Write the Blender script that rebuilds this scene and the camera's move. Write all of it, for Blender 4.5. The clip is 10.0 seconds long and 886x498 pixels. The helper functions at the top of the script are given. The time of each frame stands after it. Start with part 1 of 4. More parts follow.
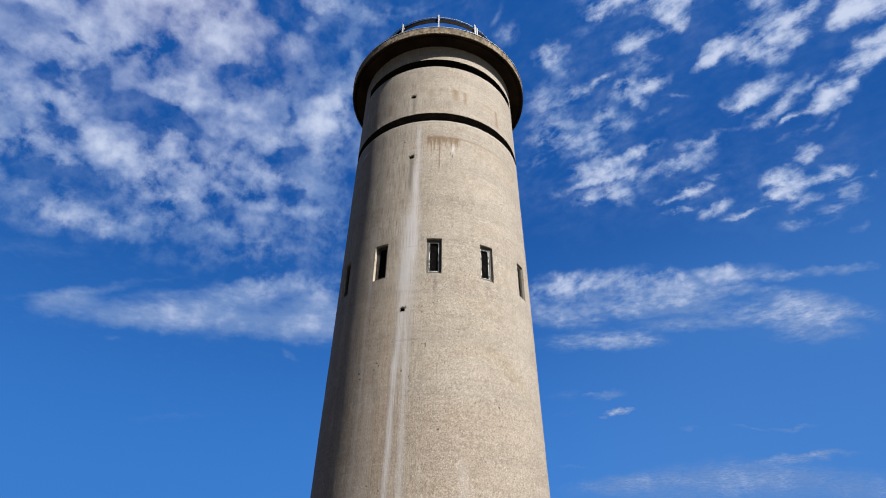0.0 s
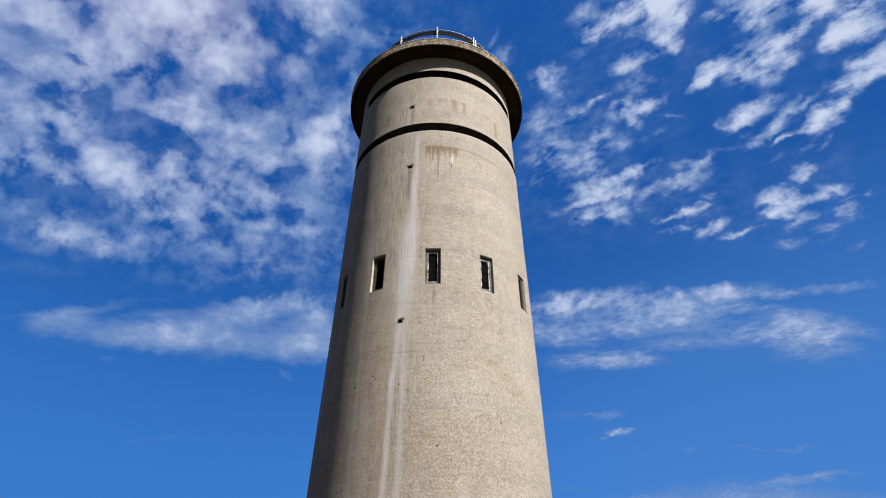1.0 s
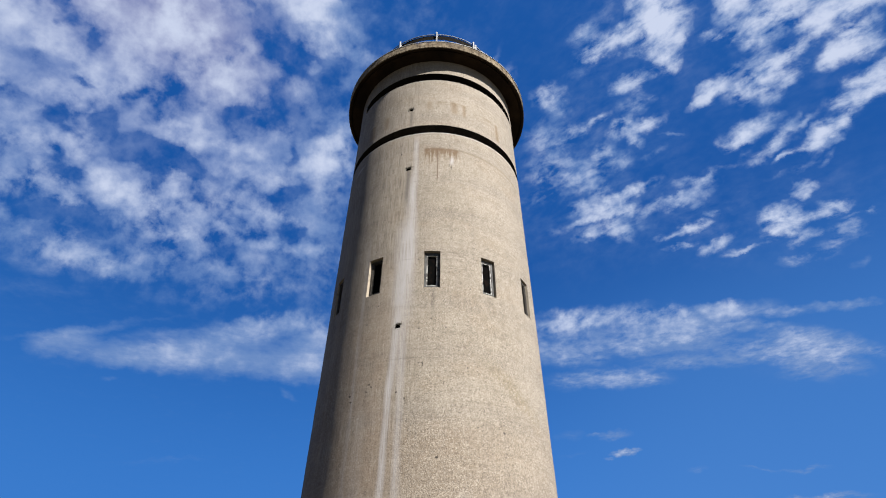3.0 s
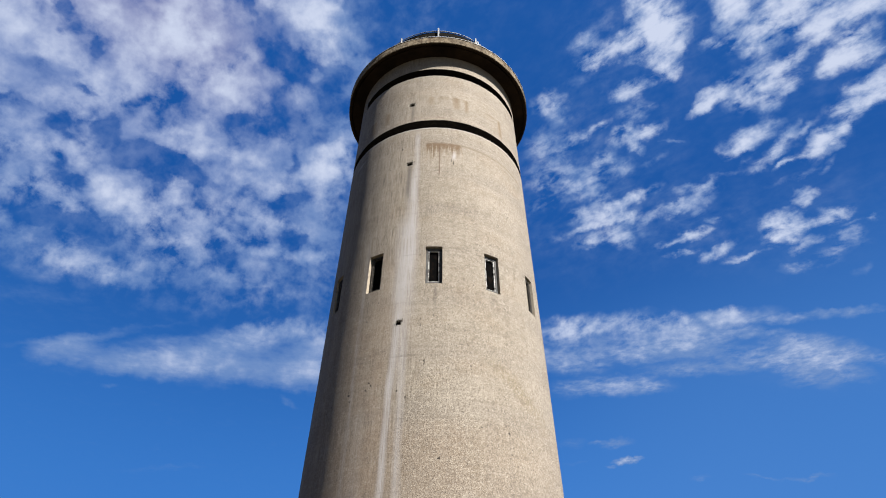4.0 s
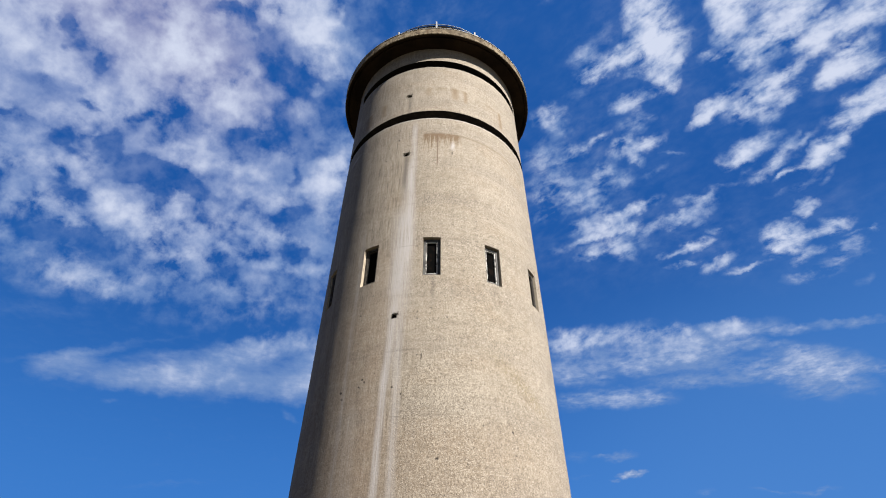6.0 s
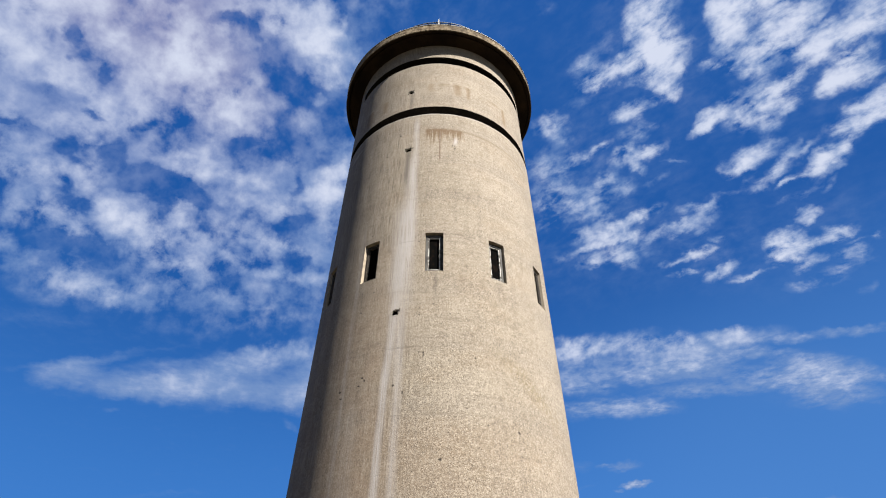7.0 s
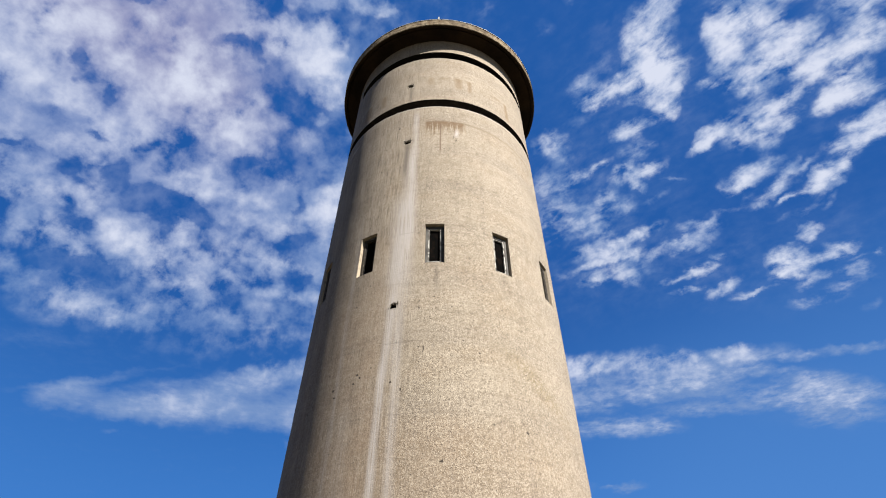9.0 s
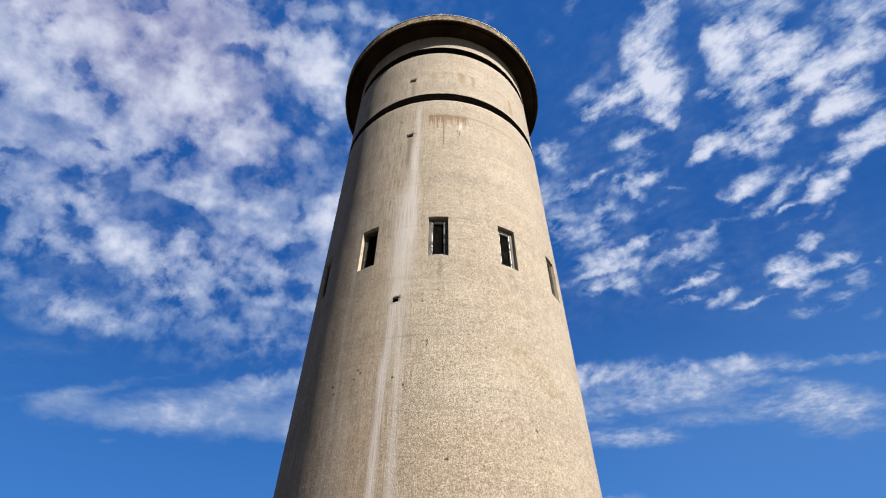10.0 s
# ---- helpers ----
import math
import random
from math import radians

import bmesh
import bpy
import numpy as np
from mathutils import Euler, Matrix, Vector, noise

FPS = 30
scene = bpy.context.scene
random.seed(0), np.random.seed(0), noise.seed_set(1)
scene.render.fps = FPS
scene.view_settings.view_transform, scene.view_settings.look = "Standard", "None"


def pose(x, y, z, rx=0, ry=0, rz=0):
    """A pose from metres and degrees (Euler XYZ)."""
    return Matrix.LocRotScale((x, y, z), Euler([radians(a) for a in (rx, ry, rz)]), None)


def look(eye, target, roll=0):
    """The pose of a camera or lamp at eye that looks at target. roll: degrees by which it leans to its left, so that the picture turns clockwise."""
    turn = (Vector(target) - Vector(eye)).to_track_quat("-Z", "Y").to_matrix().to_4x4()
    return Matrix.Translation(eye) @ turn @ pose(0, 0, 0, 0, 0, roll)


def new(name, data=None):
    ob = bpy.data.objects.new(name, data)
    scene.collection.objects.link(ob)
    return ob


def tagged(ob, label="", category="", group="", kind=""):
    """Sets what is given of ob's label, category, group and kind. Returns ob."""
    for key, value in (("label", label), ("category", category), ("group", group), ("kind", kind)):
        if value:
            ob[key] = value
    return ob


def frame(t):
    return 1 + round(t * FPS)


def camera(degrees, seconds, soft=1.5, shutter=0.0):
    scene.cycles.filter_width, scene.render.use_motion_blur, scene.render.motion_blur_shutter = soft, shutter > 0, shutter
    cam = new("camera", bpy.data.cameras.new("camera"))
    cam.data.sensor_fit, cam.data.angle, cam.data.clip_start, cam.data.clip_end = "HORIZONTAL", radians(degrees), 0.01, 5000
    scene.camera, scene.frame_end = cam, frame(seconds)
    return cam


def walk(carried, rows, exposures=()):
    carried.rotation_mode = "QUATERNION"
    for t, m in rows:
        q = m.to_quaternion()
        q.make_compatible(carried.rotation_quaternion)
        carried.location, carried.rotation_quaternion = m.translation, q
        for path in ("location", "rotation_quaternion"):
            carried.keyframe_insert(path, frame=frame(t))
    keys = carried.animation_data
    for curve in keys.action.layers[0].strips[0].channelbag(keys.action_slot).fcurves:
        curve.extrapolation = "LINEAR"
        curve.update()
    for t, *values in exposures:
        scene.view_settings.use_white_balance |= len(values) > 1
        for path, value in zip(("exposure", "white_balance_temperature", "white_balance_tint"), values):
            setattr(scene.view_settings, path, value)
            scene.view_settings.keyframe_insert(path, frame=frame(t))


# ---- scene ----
cam = camera(80.1, 10.0, soft=1.1)

def mount(t, x, y, yaw, pitch, roll):
    """A row of the walk: the camera is carried at 1.6 m."""
    return t, pose(x, y, 1.6, 90 + pitch, roll, yaw)


PATH = [
    mount(0, 0.0000, -13.0377, -1.267, 32.740, -0.433),
    mount(0.5, -0.0214, -12.8093, -1.406, 34.087, -0.383),
    mount(1, -0.0137, -12.6603, -1.403, 34.797, -0.265),
    mount(1.5, 0.0353, -12.4553, -1.290, 35.622, -0.156),
    mount(2, 0.0598, -12.3055, -1.200, 36.242, -0.165),
    mount(2.5, 0.0743, -12.2110, -1.104, 36.455, -0.186),
    mount(4, 0.0484, -11.6332, -0.948, 37.547, -0.291),
    mount(4.5, 0.0651, -11.4628, -0.911, 37.695, -0.209),
    mount(5, 0.0996, -11.2549, -0.843, 38.119, -0.104),
    mount(5.5, 0.1230, -11.0777, -0.759, 38.508, -0.085),
    mount(7, 0.1072, -10.4988, -0.449, 39.815, -0.215),
    mount(7.5, 0.1108, -10.2783, -0.365, 40.346, -0.117),
    mount(8, 0.1424, -10.0972, -0.266, 40.983, -0.070),
    mount(8.5, 0.1473, -9.9102, -0.244, 41.613, -0.059),
    mount(9, 0.1140, -9.7266, -0.212, 41.796, -0.132),
    mount(9.5, 0.0728, -9.5405, -0.178, 42.163, -0.187),
    mount(10, 0.0461, -9.3005, -0.259, 42.762, -0.182),
]
walk(cam, PATH, exposures=[(0.0, 1.30, 6050, 10), (5.0, 1.38, 6250, 10), (10.0, 1.5, 6600, 10)])

# ---- light ----
SUN_AZ, SUN_EL = 44.0, 39.5  # degrees to the right of the way from the tower to the camera's start, and above the horizon
s_az, s_el = radians(SUN_AZ), radians(SUN_EL)
to_sun = Vector((math.sin(s_az) * math.cos(s_el), -math.cos(s_az) * math.cos(s_el), math.sin(s_el)))
sun = new("sun", bpy.data.lights.new("sun", "SUN"))
sun.data.energy, sun.data.angle, sun.data.color = 5.0, radians(0.5), (1.0, 0.935, 0.83)
sun.matrix_world = look(to_sun * 60, (0, 0, 0))


class Nodes:
    """Short ways to write a node tree."""

    def __init__(self, tree):
        self.tree = tree
        tree.nodes.clear()

    def put(self, value, socket):
        if isinstance(value, bpy.types.NodeSocket):
            self.tree.links.new(value, socket)
        else:
            socket.default_value = value

    def add(self, kind):
        return self.tree.nodes.new(kind)

    def math(self, op, *args):
        node = self.add("ShaderNodeMath")
        node.operation = op
        for value, socket in zip(args, node.inputs):
            self.put(value, socket)
        return node.outputs[0]

    def xyz(self, x, y, z):
        node = self.add("ShaderNodeCombineXYZ")
        for value, socket in zip((x, y, z), node.inputs):
            self.put(value, socket)
        return node.outputs[0]

    def split(self, vector):
        node = self.add("ShaderNodeSeparateXYZ")
        self.put(vector, node.inputs[0])
        return node.outputs

    def noise(self, vector, scale, detail=4.0, rough=0.5, warp=0.0):
        node = self.add("ShaderNodeTexNoise")
        self.put(vector, node.inputs["Vector"])
        for key, value in (("Scale", scale), ("Detail", detail), ("Roughness", rough), ("Distortion", warp)):
            node.inputs[key].default_value = value
        return node.outputs[0]

    def cells(self, vector, scale, feature="F1"):
        node = self.add("ShaderNodeTexVoronoi")
        node.feature = feature
        self.put(vector, node.inputs["Vector"])
        node.inputs["Scale"].default_value = scale
        return node.outputs["Distance"]

    def step(self, value, low, high, to_low=0.0, to_high=1.0):
        node = self.add("ShaderNodeMapRange")
        node.interpolation_type = "SMOOTHSTEP"
        for v, name in ((value, "Value"), (low, "From Min"), (high, "From Max"), (to_low, "To Min"), (to_high, "To Max")):
            self.put(v, node.inputs[name])
        return node.outputs[0]

    def bell(self, value, middle, half):
        """1 at the middle, 0 from half away on."""
        return self.step(self.math("ABSOLUTE", self.math("SUBTRACT", value, middle)), 0.0, half, 1.0, 0.0)

    def mix(self, factor, a, b, blend="MIX"):
        node = self.add("ShaderNodeMix")
        node.data_type, node.blend_type = "RGBA", blend
        node.clamp_factor = True
        self.put(factor, node.inputs[0])
        for value, socket in ((a, node.inputs[6]), (b, node.inputs[7])):
            self.put((*value, 1.0) if isinstance(value, tuple) else value, socket)
        return node.outputs[2]

    def mul(self, *values):
        out = values[0]
        for value in values[1:]:
            out = self.math("MULTIPLY", out, value)
        return out


# ---- sky: clear blue with a broken sheet of small clouds ----
world = bpy.data.worlds.new("sky")
scene.world = world
world.use_nodes = True
w = Nodes(world.node_tree)
sky = w.add("ShaderNodeTexSky")
sky.sky_type = "NISHITA"
sky.sun_disc, sky.sun_elevation, sky.sun_rotation = False, s_el, math.pi - s_az
sky.air_density, sky.dust_density, sky.ozone_density, sky.altitude = 1.0, 0.35, 2.5, 0.0
way = w.add("ShaderNodeTexCoord").outputs["Generated"]
wx, wy, wz = w.split(way)
cover = [0.0]


def jitter(vector, scale, amount):
    """The vector, torn by noise."""
    node = w.add("ShaderNodeTexNoise")
    w.put(vector, node.inputs["Vector"])
    node.inputs["Scale"].default_value, node.inputs["Detail"].default_value, node.inputs["Roughness"].default_value = scale, 4.0, 0.55
    off = w.add("ShaderNodeVectorMath")
    off.operation = "SUBTRACT"
    w.put(node.outputs["Color"], off.inputs[0])
    off.inputs[1].default_value = (0.5, 0.5, 0.5)
    size = w.add("ShaderNodeVectorMath")
    size.operation = "SCALE"
    w.put(off.outputs[0], size.inputs[0])
    w.put(amount, size.inputs["Scale"])
    add = w.add("ShaderNodeVectorMath")
    w.put(vector, add.inputs[0])
    w.put(size.outputs[0], add.inputs[1])
    return add.outputs[0]


torn = [jitter(way, 34.0, w.step(wz, 0.36, 0.62, 0.024, 0.036))]


def cloud(az, el, wide, high, tilt, amount):
    """A soft patch of cloud cover about a bearing and a height above the horizon, all in degrees."""
    a, e = radians(az), radians(el)
    toward = Vector((math.sin(a) * math.cos(e), math.cos(a) * math.cos(e), math.sin(e)))
    turn = toward.to_track_quat("-Z", "Y").to_matrix().to_4x4() @ pose(0, 0, 0, 0, 0, tilt)
    spot = w.add("ShaderNodeMapping")
    spot.vector_type = "TEXTURE"
    w.put(torn[-1], spot.inputs["Vector"])
    spot.inputs["Location"].default_value = toward
    spot.inputs["Rotation"].default_value = turn.to_euler()
    spot.inputs["Scale"].default_value = (radians(wide), radians(high), 0.5)
    ball = w.add("ShaderNodeTexGradient")
    ball.gradient_type = "SPHERICAL"
    w.put(spot.outputs[0], ball.inputs[0])
    puff = w.math("MULTIPLY", ball.outputs["Fac"], 1.3)
    puff.node.use_clamp = True
    cover[0] = w.math("MULTIPLY_ADD", puff, amount, cover[0])
    cover.append(amount)
    if len(cover) % 10 == 0:
        # the next ten wait for these, which keeps the shader small
        after = w.add("ShaderNodeVectorMath")
        after.operation = "MULTIPLY_ADD"
        w.put(cover[0], after.inputs[0])
        after.inputs[1].default_value = (1e-6, 1e-6, 1e-6)
        w.put(torn[0], after.inputs[2])
        torn.append(after.outputs[0])


# the broken sheet on the left
cloud(-52.9, 45.8, 19.6, 15.5, 20, 0.51)
cloud(-42.0, 33.3, 19.8, 13.2, 9, 0.04)
cloud(-27.3, 38.2, 15.7, 13.2, 7, 0.14)
cloud(-55.3, 44.2, 6.7, 2.6, 4, 0.71)
cloud(-49.1, 43.7, 3.7, 1.4, 12, 0.50)
cloud(-57.8, 48.3, 5.1, 2.7, 39, 0.57)
cloud(-51.5, 49.6, 3.0, 2.6, 21, 0.64)
cloud(-51.0, 52.9, 5.3, 1.7, 40, 0.50)
cloud(-43.2, 53.4, 3.8, 5.2, 57, 0.85)
cloud(-39.8, 52.0, 5.3, 2.3, 25, 0.71)
cloud(-44.3, 48.2, 5.5, 3.4, 8, 0.68)
cloud(-45.3, 44.2, 3.9, 2.2, 12, 0.64)
cloud(-52.4, 40.3, 5.1, 1.6, 22, 0.31)
cloud(-47.3, 41.4, 3.1, 1.2, 12, 0.57)
cloud(-50.6, 37.2, 3.3, 2.1, 24, 0.71)
cloud(-46.6, 37.1, 5.6, 1.5, 27, 0.64)
cloud(-34.4, 49.3, 4.0, 3.3, 1, 1.14)
cloud(-31.8, 52.8, 1.5, 1.3, 27, 0.71)
cloud(-29.0, 48.9, 1.8, 1.7, 23, 0.64)
cloud(-33.8, 44.8, 2.8, 1.6, 15, 0.68)
cloud(-35.8, 42.4, 4.6, 1.4, 15, 0.57)
cloud(-31.1, 43.4, 5.7, 1.4, 10, 0.64)
cloud(-31.7, 59.9, 4.7, 1.9, 24, 1.06)
cloud(-24.7, 60.1, 3.5, 2.8, -51, 1.14)
cloud(-22.3, 57.7, 4.4, 3.1, -0, 1.28)
cloud(-34.4, 58.7, 2.1, 1.4, 104, 0.57)
cloud(-28.7, 58.0, 2.1, 1.5, 25, 0.50)
cloud(-39.3, 58.1, 3.3, 1.5, 35, 0.60)
cloud(-38.2, 55.5, 2.7, 1.9, 33, 0.40)
cloud(-28.0, 52.0, 1.9, 1.2, 23, 0.26)
cloud(-21.8, 53.4, 0.9, 0.7, 18, 0.40)
cloud(-22.9, 51.0, 1.9, 1.4, -23, 0.43)
cloud(-19.1, 49.5, 2.2, 1.3, 15, 0.20)
cloud(-14.9, 48.5, 4.2, 2.0, 80, 0.64)
cloud(-17.1, 44.5, 3.9, 3.0, 28, 1.21)
cloud(-16.0, 46.5, 2.8, 1.5, 57, 0.43)
cloud(-23.7, 45.6, 2.8, 1.5, 7, 0.57)
cloud(-27.0, 42.7, 5.1, 3.1, -2, 0.71)
cloud(-23.3, 41.8, 2.3, 1.8, 16, 0.60)
cloud(-39.6, 35.7, 3.0, 2.4, -3, 0.93)
cloud(-36.9, 35.2, 3.0, 2.0, -5, 0.63)
cloud(-41.3, 35.6, 1.5, 1.4, 27, 0.39)
cloud(-38.0, 33.9, 2.9, 1.1, 1, 0.30)
cloud(-34.5, 38.1, 1.4, 2.1, 23, 0.39)
cloud(-33.2, 36.0, 2.9, 2.2, 10, 0.47)
cloud(-31.6, 33.4, 3.3, 1.3, 8, 0.44)
cloud(-23.6, 38.1, 4.2, 1.6, -8, 0.69)
cloud(-25.2, 36.0, 3.0, 1.1, 16, 0.40)
cloud(-18.4, 37.9, 4.5, 1.4, 2, 0.44)
cloud(-16.8, 40.3, 2.7, 2.6, 11, 0.34)
cloud(-20.5, 35.1, 5.3, 1.0, 7, 0.44)
cloud(-16.6, 35.4, 2.7, 1.3, 10, 0.37)
cloud(-47.1, 33.7, 2.9, 2.2, 6, 0.39)
cloud(-44.3, 33.4, 3.0, 1.4, -2, 0.37)
cloud(-42.7, 33.2, 1.2, 1.0, 27, 0.37)
cloud(-48.1, 31.5, 1.5, 2.7, 31, 0.25)
cloud(-46.7, 30.0, 1.6, 1.0, 3, 0.43)
cloud(-45.7, 29.0, 2.5, 1.3, 27, 0.30)
cloud(-44.1, 28.0, 3.8, 1.7, 6, 0.21)
cloud(-41.2, 28.9, 2.3, 1.9, -11, 0.46)
cloud(-38.6, 28.9, 3.5, 1.5, -7, 0.43)
cloud(-36.7, 28.9, 2.8, 1.4, 3, 0.38)
cloud(-40.9, 27.0, 1.9, 0.8, 22, 0.27)
cloud(-43.6, 26.6, 2.0, 1.0, -1, 0.18)
cloud(-34.1, 30.9, 3.8, 1.5, 31, 0.27)
cloud(-31.3, 31.1, 4.0, 1.5, 35, 0.21)
cloud(-35.8, 33.2, 4.4, 1.5, 10, 0.23)
cloud(-28.1, 36.8, 6.1, 6.6, 18, 0.18)
cloud(-27.4, 31.5, 3.4, 0.9, -1, 0.21)
cloud(-31.6, 29.7, 11.2, 0.8, 21, 0.11)
cloud(-20.5, 30.3, 10.3, 0.8, 13, 0.11)
cloud(-24.0, 30.9, 5.8, 0.4, 16, 0.11)
cloud(-42.0, 25.0, 4.9, 1.0, 17, 0.13)
cloud(-35.0, 28.6, 4.3, 0.9, 13, 0.21)
# its gaps
cloud(-54.1, 48.0, 1.8, 0.9, 114, -1.02)
cloud(-52.6, 46.0, 0.4, 0.4, 7, -0.48)
cloud(-51.9, 47.0, 1.0, 0.9, -5, -0.34)
cloud(-48.5, 46.3, 2.2, 0.8, 102, -0.72)
cloud(-50.2, 46.6, 2.3, 1.5, -7, -0.36)
cloud(-46.8, 46.1, 1.0, 0.7, 111, -0.38)
cloud(-52.2, 42.5, 2.1, 0.8, 17, -0.66)
cloud(-49.3, 43.3, 0.9, 0.5, 21, -0.72)
cloud(-47.3, 42.8, 1.0, 0.5, 13, -0.90)
cloud(-53.4, 38.6, 1.0, 0.5, 40, -0.72)
cloud(-52.4, 39.3, 0.5, 0.5, 40, -0.42)
cloud(-51.5, 38.8, 1.8, 0.6, 26, -0.34)
cloud(-48.0, 39.0, 1.5, 0.8, 58, -0.78)
cloud(-46.5, 38.6, 1.3, 0.6, 9, -0.46)
cloud(-43.4, 40.5, 1.9, 1.2, 92, -0.96)
cloud(-40.1, 39.8, 3.8, 1.6, 34, -0.90)
cloud(-38.1, 39.2, 2.7, 1.0, -7, -0.54)
cloud(-45.5, 51.7, 1.2, 1.0, 17, -0.50)
cloud(-49.3, 48.4, 1.7, 0.6, 30, -0.29)
cloud(-40.8, 48.9, 1.4, 0.8, 23, -0.34)
cloud(-38.4, 46.9, 2.0, 1.3, 106, -0.31)
cloud(-41.8, 44.5, 1.7, 0.6, 49, -0.41)
cloud(-47.7, 55.5, 1.1, 0.6, 43, -0.54)
cloud(-38.3, 57.6, 3.4, 0.8, 44, -0.66)
cloud(-35.4, 57.5, 1.6, 0.9, 104, -0.54)
cloud(-36.3, 52.2, 2.2, 0.6, 45, -0.34)
cloud(-31.1, 46.4, 2.5, 0.9, 34, -0.60)
cloud(-45.5, 36.2, 0.8, 0.6, 31, -0.34)
cloud(-43.7, 35.2, 1.8, 0.8, -1, -0.48)
cloud(-43.7, 31.6, 3.9, 1.0, 27, -0.50)
cloud(-39.6, 32.0, 2.2, 1.4, 1, -0.60)
cloud(-34.6, 40.4, 3.6, 1.1, -11, -0.78)
cloud(-35.9, 38.2, 1.7, 0.9, 104, -0.54)
cloud(-30.9, 37.8, 1.2, 1.0, 42, -0.38)
cloud(-30.4, 39.7, 1.2, 0.7, 21, -0.26)
cloud(-26.6, 40.1, 1.7, 0.7, 50, -0.34)
cloud(-19.6, 36.9, 2.0, 1.0, 2, -0.58)
cloud(-24.1, 35.3, 1.3, 0.9, 15, -0.34)
cloud(-26.0, 33.4, 2.0, 1.2, 15, -0.26)
cloud(-20.1, 40.9, 3.2, 0.9, 34, -0.36)
cloud(-21.5, 44.4, 2.4, 0.7, 94, -0.43)
# the flecks on the right
cloud(21.3, 42.8, 11.5, 11.9, 6, 0.13)
cloud(51.4, 47.3, 14.2, 11.4, -12, 0.09)
cloud(42.6, 32.3, 11.2, 6.2, -8, 0.09)
cloud(32.4, 35.9, 7.1, 6.0, 2, 0.08)
cloud(33.5, 55.3, 9.3, 7.6, 3, 0.08)
cloud(40.2, 58.5, 2.5, 2.7, 53, 0.87)
cloud(38.4, 55.3, 4.0, 2.8, -78, 1.27)
cloud(37.5, 52.8, 3.2, 2.1, -95, 0.80)
cloud(34.9, 54.8, 3.1, 1.5, 2, 0.67)
cloud(29.9, 54.8, 3.7, 1.5, 1, 0.67)
cloud(26.7, 54.4, 2.2, 1.0, -1, 0.60)
cloud(26.1, 56.3, 2.0, 1.0, 9, 0.38)
cloud(34.1, 52.7, 1.9, 0.9, -12, 0.47)
cloud(36.6, 51.0, 2.0, 0.9, 12, 0.80)
cloud(37.0, 50.0, 1.2, 0.8, 9, 0.51)
cloud(30.9, 50.4, 2.4, 1.1, 5, 0.83)
cloud(30.4, 48.4, 1.8, 1.2, 9, 0.40)
cloud(33.2, 48.4, 0.7, 0.6, -26, 0.27)
cloud(18.6, 51.7, 2.3, 1.6, -14, 0.64)
cloud(19.4, 50.2, 1.8, 1.2, -15, 0.29)
cloud(22.4, 62.7, 1.4, 0.9, -20, 0.12)
cloud(23.5, 53.1, 3.1, 0.8, 12, 0.13)
cloud(29.7, 57.2, 2.5, 1.0, 16, 0.13)
cloud(49.0, 53.9, 2.5, 2.6, -42, 1.15)
cloud(48.9, 49.5, 3.0, 2.5, 9, 1.38)
cloud(52.0, 53.3, 2.8, 1.4, -45, 0.76)
cloud(46.8, 52.1, 1.9, 1.4, 18, 0.76)
cloud(44.0, 50.8, 1.8, 0.6, -12, 0.62)
cloud(46.3, 49.0, 1.6, 0.7, -48, 0.40)
cloud(55.0, 49.6, 2.1, 1.3, -11, 0.95)
cloud(52.8, 48.8, 2.7, 2.0, -44, 0.84)
cloud(53.1, 46.8, 2.2, 1.0, -32, 0.74)
cloud(53.2, 51.4, 2.1, 1.9, -46, 0.62)
cloud(56.9, 46.6, 2.6, 1.5, -21, 1.01)
cloud(55.3, 46.3, 2.1, 1.2, -21, 0.62)
cloud(59.4, 45.8, 1.9, 1.7, -11, 1.05)
cloud(60.1, 47.2, 1.7, 0.8, -40, 0.76)
cloud(55.3, 44.2, 2.4, 1.5, -7, 1.11)
cloud(53.8, 43.3, 2.6, 1.2, -18, 0.74)
cloud(56.3, 42.5, 1.6, 1.0, -19, 0.52)
cloud(52.5, 43.6, 1.3, 0.7, -17, 0.38)
cloud(50.9, 46.0, 2.8, 0.7, -5, 0.74)
cloud(48.0, 45.9, 2.7, 0.9, -3, 0.59)
cloud(45.6, 46.9, 2.4, 0.9, -1, 0.59)
cloud(46.2, 45.3, 3.3, 1.4, -13, 0.92)
cloud(44.1, 44.8, 2.5, 1.4, -11, 0.74)
cloud(45.8, 43.4, 1.9, 0.9, 15, 0.59)
cloud(48.4, 43.8, 1.0, 0.7, -1, 0.62)
cloud(40.6, 46.5, 2.3, 1.2, 9, 0.95)
cloud(38.5, 46.0, 1.7, 0.6, 11, 0.59)
cloud(53.6, 40.1, 2.8, 1.7, 0, 1.31)
cloud(51.8, 39.4, 2.5, 1.0, -0, 0.74)
cloud(55.7, 40.8, 1.5, 1.0, -17, 0.74)
cloud(50.6, 40.5, 1.2, 0.6, 33, 0.19)
cloud(42.1, 41.5, 3.0, 1.4, 4, 1.07)
cloud(40.5, 41.0, 1.6, 0.7, -6, 0.56)
cloud(45.1, 40.1, 1.9, 0.6, 36, 0.60)
cloud(43.6, 39.3, 1.8, 0.6, 5, 0.48)
cloud(44.1, 38.1, 0.9, 0.3, -30, 0.54)
cloud(48.1, 38.3, 2.5, 1.4, 5, 1.14)
cloud(49.6, 38.7, 1.8, 0.8, 13, 0.64)
cloud(45.9, 38.1, 2.7, 0.5, -2, 0.54)
cloud(46.9, 40.1, 2.4, 0.5, 9, 0.38)
cloud(45.3, 36.7, 1.8, 0.4, 16, 0.27)
